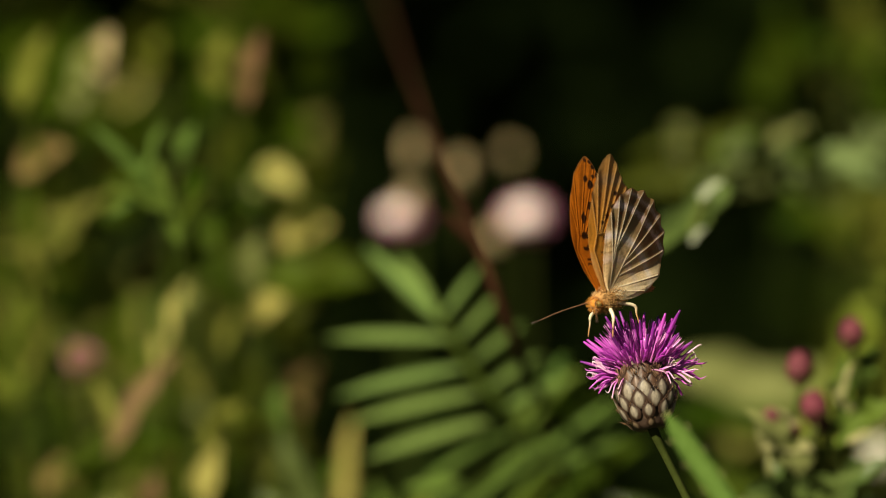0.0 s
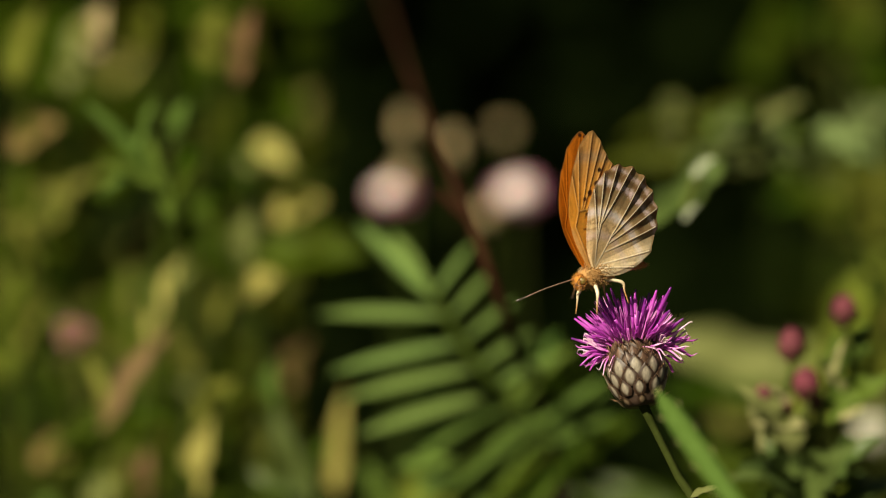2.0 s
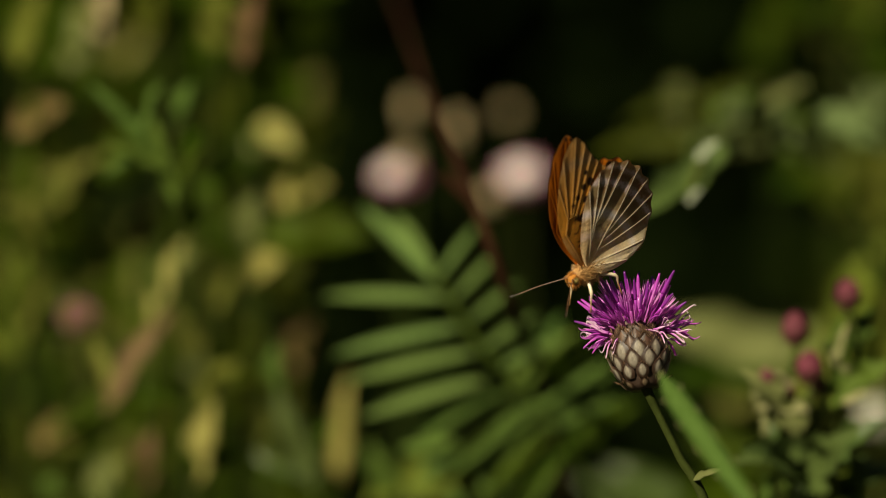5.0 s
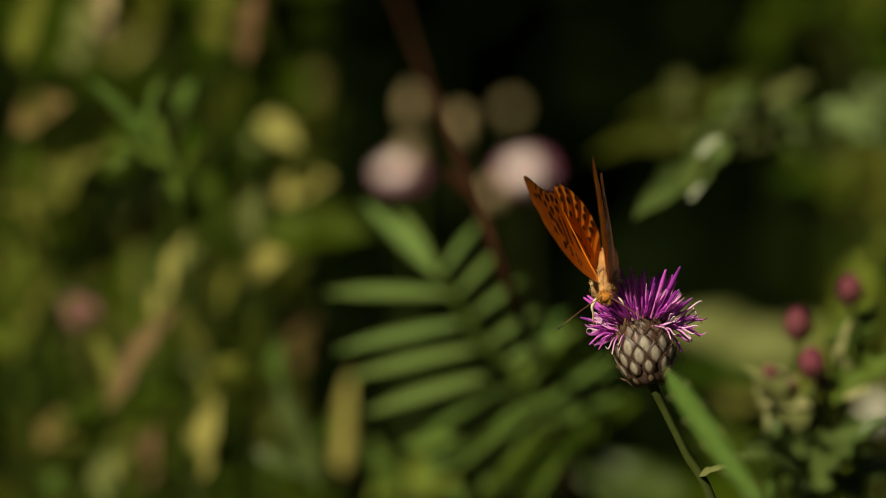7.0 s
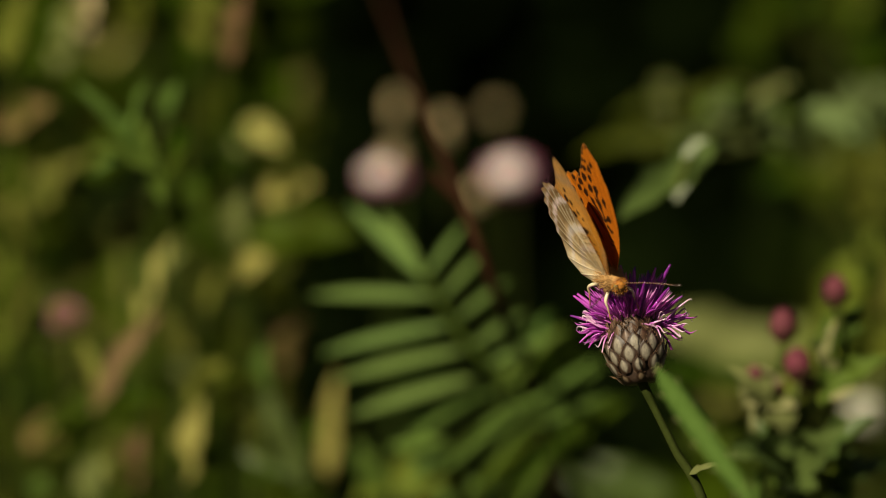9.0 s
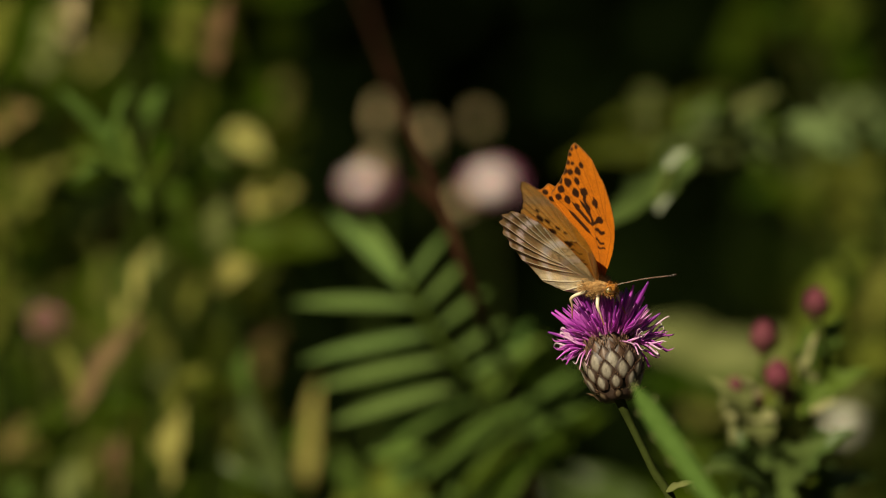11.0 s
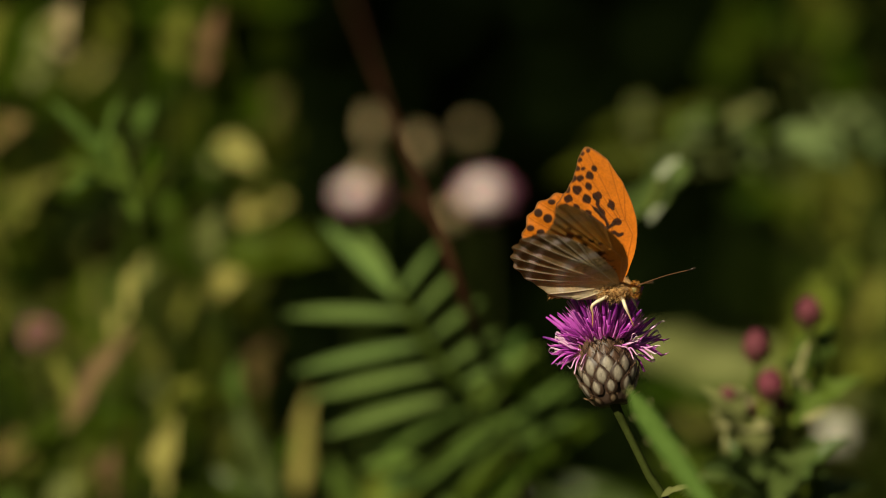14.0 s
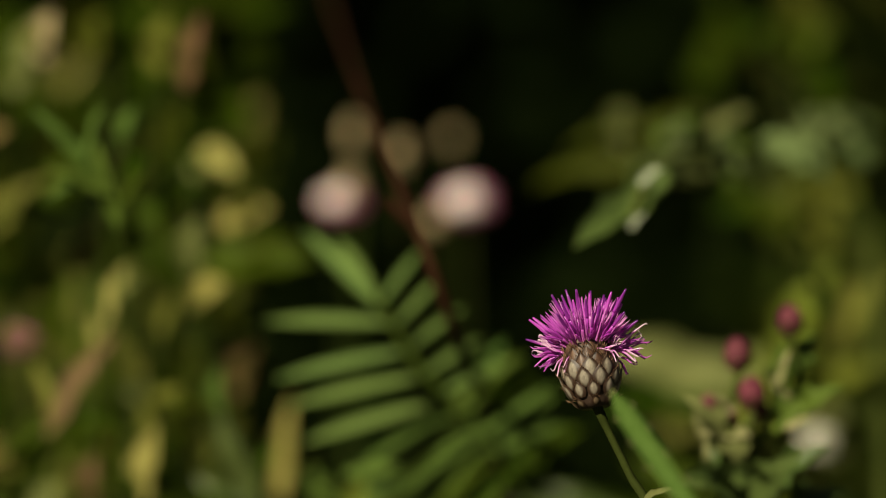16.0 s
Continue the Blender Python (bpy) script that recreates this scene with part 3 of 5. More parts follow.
# pale flowers behind the feathered leaf
pompon((0.0373, 0.5800, -0.0050), [(0.0373, 0.5800, -0.0050), (0.0352, 0.5800, 0.4592), (0.0326, 0.5800, 0.6033)], (0.0318, 0.5800, 0.6321), 0.0090, PINK, WHITE, "pink flower head with a white centre", 3, facing=(-0.22, -0.86, 0.20), wide=1.22)
pompon((-0.0178, 0.5800, -0.0050), [(-0.0178, 0.5800, -0.0050), (-0.0157, 0.5800, 0.4592), (-0.0153, 0.5800, 0.6033)], (-0.0153, 0.5800, 0.6316), 0.0078, PINK, WHITE, "faded pink flower head with a pale centre", 4, facing=(-0.44, -0.70, 0.30), wide=1.18)
pompon((-0.1125, 0.3600, -0.0050), [(-0.1125, 0.3600, -0.0050), (-0.1145, 0.3600, 0.5000)], (-0.1165, 0.3600, 0.5847), 0.0052, PINK, WITHER, "withering pink flower head with a brownish centre", 5, facing=(-0.30, -0.85, 0.30), wide=1.1)
for _i, (_c, _r, _w) in enumerate((((-0.0112, 0.6000, 0.6570), 0.0052, 0.55),
                               ((0.0070, 0.6000, 0.6502), 0.0050, 0.70),
                               ((0.0288, 0.7500, 0.6595), 0.0042, 1.00),
                               ((-0.0125, 0.5800, 0.6375), 0.0052, 0.80),
                               ((0.0193, 0.5800, 0.6245), 0.0046, 1.00))):
    _p = (_c[0] + 0.004, _c[1], -0.0050)
    pompon(_p, [_p, tuple(0.4 * a + 0.6 * b for a, b in zip(_p, _c))], _c, _r, CREAM, CREAM, "cream-coloured fluffy seed head", 10 + _i, 70, "seed_head", "seed head", wide=_w)

pompon((0.1532, 0.4000, -0.0050), [(0.1532, 0.4000, -0.0050), (0.1503, 0.4000, 0.4212)], (0.1456, 0.4000, 0.5515), 0.0062, DOWN, DOWN, "white fluffy seed head", 31, 90, "seed_head", "seed head")

# the plants of the thick growth beside the clearing
WIDE = dict(width=0.34, peak=0.45, droop=0.3, fold=0.15, twist=-0.3, wave=0.6, n=10)
THIN = dict(width=0.058, peak=0.45, droop=0.1, fold=0.25, twist=0.3, n=10)
UP = (-0.4, -0.8, 0.6)

_rng = random.Random(41)
for _i in range(7):
    _y = _rng.uniform(0.62, 1.15)
    _x = _rng.uniform(-0.20, -0.048) * (1 + _y) / 1.5
    weed((_x, _y, 0), _rng.uniform(0.62, 0.80), (GREEN, MOSS)[_i % 2], _rng.uniform(0.030, 0.055), 16, 100 + _i, (_rng.uniform(-0.04, 0.04), _rng.uniform(-0.04, 0.04)),
         _rng.uniform(0.18, 0.36), ("leafy green meadow weed", "leafy olive meadow weed")[_i % 2], rise=(-0.5, -0.7)[_i % 2])
for _i in range(16):
    _y = _rng.uniform(0.5, 1.2)
    _x = _rng.uniform(0.085, 0.23) * (1 + _y) / 1.5
    weed((_x, _y, 0), _rng.uniform(0.45, 0.62) + 0.12 * (_x > 0.2) - 0.10 * (_x < 0.085 * (1 + _y)), (OLIVE, GREEN, MOSS, GREEN)[_i % 4], _rng.uniform(0.04, 0.07), 22, 200 + _i, (_rng.uniform(-0.04, 0.04), _rng.uniform(-0.04, 0.04)), 0.3,
         ("leafy olive meadow weed", "leafy green meadow weed", "moss-green leafy meadow weed", "leafy green meadow weed")[_i % 4])
for _i in range(10):
    _y = _rng.uniform(0.5, 0.8)
    _x = _rng.uniform(-0.04, 0.14)
    weed((_x, _y, 0), _rng.uniform(0.44, 0.53), (GREEN, MOSS)[_i % 2], _rng.uniform(0.03, 0.04), 20, 300 + _i, (_rng.uniform(-0.03, 0.03), 0), 0.25, ("low leafy green weed", "low leafy olive weed")[_i % 2])

_root = (0.1098, 0.5000, -0.0050)
spray("broad_leaved_plant", _root, [[_root, (0.1118, 0.5000, 0.3467), (0.1158, 0.5000, 0.5076), (0.1279, 0.5000, 0.5679)], [(0.1158, 0.5000, 0.5076), (0.1381, 0.4800, 0.5567), (0.1619, 0.4800, 0.5964)]],
      [((0.1262, 0.4600, 0.5662), (0.0766, 0.4500, 0.5878), (-0.3, -0.8, 0.6), leaf_mesh("leaf", PALE, **WIDE)), ((0.1527, 0.5500, 0.5651), (0.1021, 0.5400, 0.5735), (-0.1, -0.8, 0.4), leaf_mesh("leaf", DUSTY, **WIDE)), ((0.1239, 0.5000, 0.5559), (0.0825, 0.4800, 0.5686), (-0.3, -0.8, 0.8), leaf_mesh("leaf", GREEN, **WIDE)), ((0.1239, 0.5000, 0.5438), (0.1540, 0.4800, 0.5964), UP, leaf_mesh("leaf", OLIVE, **WIDE)),
       ((0.1421, 0.4800, 0.5567), (0.1675, 0.4600, 0.5810), UP, leaf_mesh("leaf", OLIVE, **WIDE)), ((0.1381, 0.4800, 0.5607), (0.1480, 0.4600, 0.6124), UP, leaf_mesh("leaf", LIME, **WIDE)), ((0.1199, 0.5000, 0.5277), (0.0897, 0.5000, 0.5438), UP, leaf_mesh("leaf", GREEN, **WIDE)),
       ((0.1158, 0.5000, 0.5156), (0.0673, 0.4500, 0.5308), UP, leaf_mesh("leaf", GREEN, **WIDE)), ((0.1500, 0.4800, 0.5765), (0.1754, 0.4600, 0.6124), UP, leaf_mesh("leaf", OLIVE, **WIDE)), ((0.1602, 0.5200, 0.5265), (0.1038, 0.5000, 0.5599), UP, leaf_mesh("leaf", OLIVE, **WIDE)), ((0.1716, 0.5500, 0.5392), (0.1346, 0.5300, 0.5792), UP, leaf_mesh("leaf", PALE, **WIDE))],
      "broad-leaved olive green plant")
_root = (0.0062, 0.2800, -0.0050)
spray("broad_leaved_plant", _root, [[_root, (0.0079, 0.2800, 0.3868), (0.0113, 0.2800, 0.5155)]],
      [((0.0025, 0.2400, 0.5407), (0.0288, 0.2300, 0.5637), UP, leaf_mesh("leaf", FRESH, **THIN)), ((0.0109, 0.2400, 0.5324), (0.0330, 0.2300, 0.5563), UP, leaf_mesh("leaf", GREEN, **THIN)), ((0.0234, 0.2400, 0.5324), (0.0461, 0.2300, 0.5629), UP, leaf_mesh("leaf", GREEN, **THIN)),
       ((0.0318, 0.2500, 0.5535), (0.0498, 0.2400, 0.5741), UP, leaf_mesh("leaf", FRESH, **THIN)), ((0.0270, 0.2600, 0.5665), (0.0317, 0.2500, 0.5888), UP, leaf_mesh("leaf", LEAF, **WIDE)), ((0.0377, 0.2800, 0.5674), (0.0271, 0.2700, 0.5814), UP, leaf_mesh("leaf", GREEN, **WIDE)),
       ((-0.0227, 0.3600, 0.5238), (0.0027, 0.3500, 0.5427), UP, leaf_mesh("leaf", LIME, **WIDE)), ((0.0410, 0.3000, 0.5457), (0.0579, 0.2900, 0.5636), UP, leaf_mesh("leaf", GREEN, **WIDE)), ((0.0158, 0.2400, 0.5557), (0.0371, 0.2300, 0.5678), UP, leaf_mesh("leaf", FRESH, **THIN)),
       ((-0.0100, 0.3600, 0.5200), (-0.0230, 0.3500, 0.5430), UP, leaf_mesh("leaf", FRESH, **WIDE)), ((0.0113, 0.2800, 0.5189), (0.0060, 0.2600, 0.5440), UP, leaf_mesh("leaf", MOSS, **WIDE)), ((0.0159, 0.2500, 0.5485), (0.0366, 0.2420, 0.5598), UP, leaf_mesh("leaf", FRESH, **THIN)), ((0.0178, 0.2600, 0.5377), (0.0411, 0.2520, 0.5501), UP, leaf_mesh("leaf", GREEN, **THIN)), ((-0.0110, 0.2700, 0.5319), (0.0161, 0.2620, 0.5478), UP, leaf_mesh("leaf", FRESH, **THIN)), ((0.0417, 0.2700, 0.5610), (0.0524, 0.2620, 0.5750), UP, leaf_mesh("leaf", FRESH, **THIN)), ((0.0192, 0.2500, 0.5719), (0.0290, 0.2420, 0.5840), UP, leaf_mesh("leaf", GREEN, **THIN)), ((0.0217, 0.2500, 0.5652), (0.0373, 0.2420, 0.5873), UP, leaf_mesh("leaf", FRESH, **WIDE)), ((0.0332, 0.2700, 0.5593), (0.0422, 0.2620, 0.5809), UP, leaf_mesh("leaf", GREEN, **WIDE)), ((0.0820, 0.4200, 0.5199), (0.0590, 0.4120, 0.5370), UP, leaf_mesh("leaf", GREY, **WIDE)), ((0.0691, 0.4500, 0.5168), (0.0494, 0.4420, 0.5298), UP, leaf_mesh("leaf", GREY, **WIDE)), ((-0.0134, 0.3400, 0.5261), (0.0063, 0.3300, 0.5376), UP, leaf_mesh("leaf", LIME, **WIDE)), ((0.0059, 0.2500, 0.5459), (0.0232, 0.2400, 0.5632), UP, leaf_mesh("leaf", FRESH, **THIN)), ((0.0135, 0.2500, 0.5350), (0.0308, 0.2400, 0.5541), UP, leaf_mesh("leaf", LIME, **THIN)), ((-0.0109, 0.2450, 0.5486), (0.0041, 0.2350, 0.5534), UP, leaf_mesh("leaf", FRESH, **WIDE)), ((-0.0050, 0.2600, 0.5393), (0.0109, 0.2500, 0.5501), UP, leaf_mesh("leaf", FRESH, **WIDE)), ((0.0229, 0.2600, 0.5327), (0.0369, 0.2500, 0.5485), UP, leaf_mesh("leaf", LIME, **THIN)), ((0.0027, 0.3000, 0.5281), (0.0182, 0.2900, 0.5375), UP, leaf_mesh("leaf", FRESH, **WIDE))],
      "low plant with broad green leaves")
for _i in range(5):
    _y = _rng.uniform(1.25, 1.7)
    _x = _rng.uniform(0.21, 0.36)
    weed((_x, _y, 0), _rng.uniform(0.8, 0.98), (GREEN, OLIVE, GREEN)[_i % 3], _rng.uniform(0.05, 0.08), 16, 400 + _i, (_rng.uniform(-0.06, 0.06), 0.05), 0.28, ("tall leafy green weed", "tall leafy olive weed", "tall leafy green weed")[_i % 3], start=0.45)


def sprig(root, leaves, label):
    """A tuft of thin stalks, each with one main leaf (base, tip, material, width over length) and smaller ones beside it."""
    rng = random.Random(label)
    stems = [[root, tuple(0.5 * a + 0.5 * b - 0.02 * (k == 1) for k, (a, b) in enumerate(zip(root, base))), base] for base, *_ in leaves]
    made = []
    for i, (base, tip, material, width) in enumerate(leaves):
        made.append((base, tip, UP, leaf_mesh("leaf", material, width=width, peak=0.45, droop=0.15, fold=0.2, wave=0.4, n=8, seed=1 + i % 3)))
        run = Vector(tip) - Vector(base)
        for side in (-1, 1):
            start = Vector(base) + run * rng.uniform(0.0, 0.45)
            way = Matrix.Rotation(radians(side * rng.uniform(28, 75)), 3, "Y") @ run * rng.uniform(0.35, 0.65) + Vector((0, rng.uniform(-0.006, 0.010), 0))
            other = rng.choice((OLIVE, GREEN, MOSS) if material in (YELLOW, CREAM, DRY, WITHER) else (material, material, GREEN, MOSS))
            made.append((tuple(start), tuple(start + way), (rng.uniform(-0.9, 0.3), -0.7, rng.uniform(0.1, 0.8)), leaf_mesh("leaf", other, width=min(0.5, 0.9 * width + 0.05), peak=0.45, droop=0.25, fold=0.25, wave=0.5, n=8, seed=1 + i % 3)))
    return spray("meadow_plant", root, stems, made, label, stem_mat=STALK, radius=(0.0006, 0.0003))


sprig((-0.1467, 0.5500, -0.0050), [((-0.1350, 0.3485, 0.6643), (-0.1288, 0.3392, 0.6900), OLIVE, 0.41), ((-0.1219, 0.3950, 0.6649), (-0.1148, 0.3857, 0.6924), PALE, 0.40), ((-0.1096, 0.3578, 0.6738), (-0.1081, 0.3485, 0.6906), CREAM, 0.55), ((-0.1359, 0.3485, 0.6435), (-0.1206, 0.3392, 0.6541), WITHER, 0.62), ((-0.1226, 0.3206, 0.6607), (-0.1174, 0.3113, 0.6780), GREEN, 0.33), ((-0.1201, 0.3950, 0.6519), (-0.1119, 0.3857, 0.6646), GREEN, 0.37)], "leafy meadow plant with pale and olive leaves")
sprig((-0.0936, 0.6000, -0.0050), [((-0.0959, 0.3950, 0.6763), (-0.0950, 0.3857, 0.6916), OLIVE, 0.66), ((-0.0719, 0.3485, 0.6709), (-0.0711, 0.3392, 0.6893), OLIVE, 0.59), ((-0.0618, 0.3206, 0.6648), (-0.0591, 0.3113, 0.6879), DRY, 0.37), ((-0.0843, 0.4880, 0.6681), (-0.0868, 0.4787, 0.6817), GREEN, 0.70), ((-0.0478, 0.4415, 0.6532), (-0.0504, 0.4322, 0.6684), GREEN, 0.81), ((-0.0414, 0.4880, 0.6782), (-0.0491, 0.4787, 0.6877), GREEN, 0.69)], "leafy meadow plant with olive and brown leaf tips")
sprig((-0.1325, 0.4000, -0.0050), [((-0.1452, 0.3950, 0.6200), (-0.1211, 0.3857, 0.6313), OLIVE, 0.63), ((-0.1304, 0.3764, 0.6173), (-0.1090, 0.3671, 0.6399), OLIVE, 0.35), ((-0.1358, 0.3950, 0.6088), (-0.1388, 0.3857, 0.6423), GREEN, 0.31), ((-0.1209, 0.3950, 0.6088), (-0.1247, 0.3857, 0.6201), GREEN, 0.92), ((-0.1095, 0.4415, 0.6279), (-0.1041, 0.4322, 0.6432), GREEN, 0.52)], "low leafy plant with olive leaves")
sprig((-0.0825, 0.3200, -0.0050), [((-0.0808, 0.2090, 0.6355), (-0.0992, 0.1997, 0.6554), FRESH, 0.16), ((-0.0756, 0.2090, 0.6210), (-0.0843, 0.1997, 0.6491), FRESH, 0.17), ((-0.0787, 0.2648, 0.6443), (-0.0756, 0.2555, 0.6576), FRESH, 0.49), ((-0.0750, 0.2462, 0.6339), (-0.0711, 0.2369, 0.6431), GREEN, 0.61), ((-0.0725, 0.2834, 0.6236), (-0.0584, 0.2741, 0.6348), GREEN, 0.39), ((-0.0718, 0.2276, 0.6120), (-0.0726, 0.2183, 0.6267), GREEN, 0.33)], "upright green plant with narrow leaves")
sprig((-0.0616, 0.5000, -0.0050), [((-0.0600, 0.3950, 0.6480), (-0.0478, 0.3857, 0.6400), YELLOW, 0.50), ((-0.0645, 0.4050, 0.6395), (-0.0500, 0.3950, 0.6465), PALE, 0.50), ((-0.0539, 0.3950, 0.6219), (-0.0380, 0.3857, 0.6300), YELLOW, 0.61), ((-0.0748, 0.4415, 0.6445), (-0.0701, 0.4322, 0.6625), MOSS, 0.62), ((-0.0612, 0.3485, 0.6067), (-0.0601, 0.3392, 0.6247), PALE, 0.54), ((-0.0611, 0.3485, 0.5971), (-0.0514, 0.3392, 0.6050), YELLOW, 0.74), ((-0.0400, 0.4415, 0.6417), (-0.0456, 0.4322, 0.6530), MOSS, 0.75)], "tall meadow plant with yellowing leaves")
sprig((-0.0964, 0.4200, -0.0050), [((-0.0899, 0.3200, 0.5839), (-0.0814, 0.3100, 0.6114), YELLOW, 0.24), ((-0.0884, 0.3300, 0.5934), (-0.0781, 0.3200, 0.6078), PALE, 0.34), ((-0.1009, 0.2750, 0.5577), (-0.0835, 0.2680, 0.5913), DRY, 0.22), ((-0.1204, 0.3206, 0.5501), (-0.1003, 0.3113, 0.5612), GREEN, 0.27), ((-0.1283, 0.3485, 0.5432), (-0.1167, 0.3392, 0.5540), WITHER, 0.54), ((-0.1039, 0.3578, 0.5855), (-0.1015, 0.3485, 0.6074), GREEN, 0.33), ((-0.0999, 0.3950, 0.6061), (-0.0960, 0.3857, 0.6220), DRY, 0.48)], "withering plant with straw-coloured leaves")
sprig((-0.0781, 0.4000, -0.0050), [((-0.0763, 0.3206, 0.5739), (-0.0823, 0.3113, 0.5876), OLIVE, 0.66), ((-0.0734, 0.3020, 0.5582), (-0.0633, 0.2927, 0.5738), OLIVE, 0.56), ((-0.0735, 0.2834, 0.5358), (-0.0706, 0.2741, 0.5613), YELLOW, 0.41), ((-0.0915, 0.3206, 0.5325), (-0.0906, 0.3113, 0.5498), DRY, 0.61), ((-0.1062, 0.3206, 0.5280), (-0.1015, 0.3113, 0.5419), PALE, 0.89), ((-0.1230, 0.3206, 0.5253), (-0.1201, 0.3113, 0.5365), FRESH, 0.65), ((-0.0624, 0.3485, 0.5498), (-0.0638, 0.3392, 0.5646), MOSS, 0.50)], "low plant with yellow-green leaves")
sprig((-0.1431, 0.4500, -0.0050), [((-0.1394, 0.3950, 0.5676), (-0.1402, 0.3857, 0.6088), LIME, 0.22), ((-0.1320, 0.3950, 0.5770), (-0.1348, 0.3857, 0.5959), MOSS, 0.39), ((-0.1230, 0.3950, 0.5748), (-0.1237, 0.3857, 0.5922), PALE, 0.54), ((-0.1375, 0.3950, 0.5340), (-0.1385, 0.3857, 0.5550), MOSS, 0.54), ((-0.1188, 0.3950, 0.5396), (-0.1217, 0.3857, 0.5587), MOSS, 0.39)], "lime-green leafy meadow plant")
sprig((-0.0464, 0.3000, -0.0050), [((-0.0501, 0.2939, 0.5571), (-0.0515, 0.2838, 0.5787), FRESH, 0.31), ((-0.0376, 0.2939, 0.5336), (-0.0512, 0.2838, 0.5652), GREY, 0.24), ((-0.0483, 0.4354, 0.5645), (-0.0454, 0.4253, 0.5812), WITHER, 0.63), ((-0.0323, 0.3748, 0.5283), (-0.0322, 0.3647, 0.5664), YELLOW, 0.17), ((-0.0683, 0.5163, 0.5614), (-0.0658, 0.5062, 0.5820), MOSS, 0.40), ((-0.0464, 0.4152, 0.5197), (-0.0499, 0.4051, 0.5393), GREEN, 0.39)], "low plant with blue-green leaves")
sprig((-0.1197, 0.4500, -0.0050), [((-0.1306, 0.3800, 0.6015), (-0.1371, 0.3700, 0.6218), OLIVE, 0.34), ((-0.1213, 0.4000, 0.6088), (-0.1270, 0.3900, 0.6275), PALE, 0.30), ((-0.1361, 0.3800, 0.5775), (-0.1288, 0.3700, 0.5962), OLIVE, 0.30), ((-0.0743, 0.4000, 0.5846), (-0.0682, 0.3900, 0.6016), OLIVE, 0.30), ((-0.0772, 0.3700, 0.5615), (-0.0795, 0.3600, 0.5801), PALE, 0.26)], "meadow plant with lit olive leaves")
sprig((-0.0500, 0.4400, -0.0050), [((-0.0590, 0.3800, 0.6100), (-0.0240, 0.3600, 0.6140), GREEN, 0.42), ((-0.0590, 0.4000, 0.5960), (-0.0350, 0.3900, 0.6010), MOSS, 0.35)], "dark green plant with broad leaves")

sprig((0.1404, 0.7000, -0.0050), [((0.1404, 0.7000, 0.6932), (0.1320, 0.6800, 0.7171), GREEN, 0.4), ((0.1734, 0.7000, 0.6954), (0.1613, 0.6800, 0.7216), OLIVE, 0.4), ((0.1536, 0.6000, 0.6224), (0.1321, 0.6000, 0.6502), GREEN, 0.4), ((0.1697, 0.6000, 0.6224), (0.1611, 0.6000, 0.6524), OLIVE, 0.4), ((0.1327, 0.7000, 0.6781), (0.1296, 0.6900, 0.7027), GREEN, 0.40), ((0.1549, 0.6000, 0.6834), (0.1688, 0.5900, 0.7033), GREEN, 0.47), ((0.1647, 0.5500, 0.6649), (0.1604, 0.5400, 0.6852), GREEN, 0.49)], "tall leafy green meadow plant")


def deep_growth(rng):
    y = rng.uniform(0.58, 0.95)
    return rng.uniform(-0.165, -0.052) * (1 + y) / 1.5, y, rng.uniform(0.46, 0.73)


def thicket(low, high):
    def place(rng):
        y = rng.uniform(0.4, 0.95)
        return rng.uniform(low, high) * (1 + y) / 1.5, y, rng.uniform(0.05, 0.78)
    return place


scatter("undergrowth", "olive leaves deep in the thick undergrowth", "undergrowth", 18, deep_growth, (0.025, 0.05), OLIVE, 53, 0.26, 0.5)
scatter("undergrowth", "moss-green leaves deep in the thick undergrowth", "undergrowth", 44, deep_growth, (0.025, 0.05), MOSS, 54, 0.26, 0.5)
scatter("undergrowth", "dark green leaves deep in the thick undergrowth", "undergrowth", 105, deep_growth, (0.025, 0.05), GREEN, 55, 0.24, 0.6)
scatter("undergrowth", "small yellow-green leaves of the thick undergrowth", "undergrowth", 24, thicket(-0.2, -0.05), (0.012, 0.035), YELLOW, 51, 0.22, 0.6)
scatter("undergrowth", "small green leaves of the thick undergrowth", "undergrowth", 60, thicket(-0.2, -0.03), (0.015, 0.045), GREEN, 52, 0.16, 0.8)


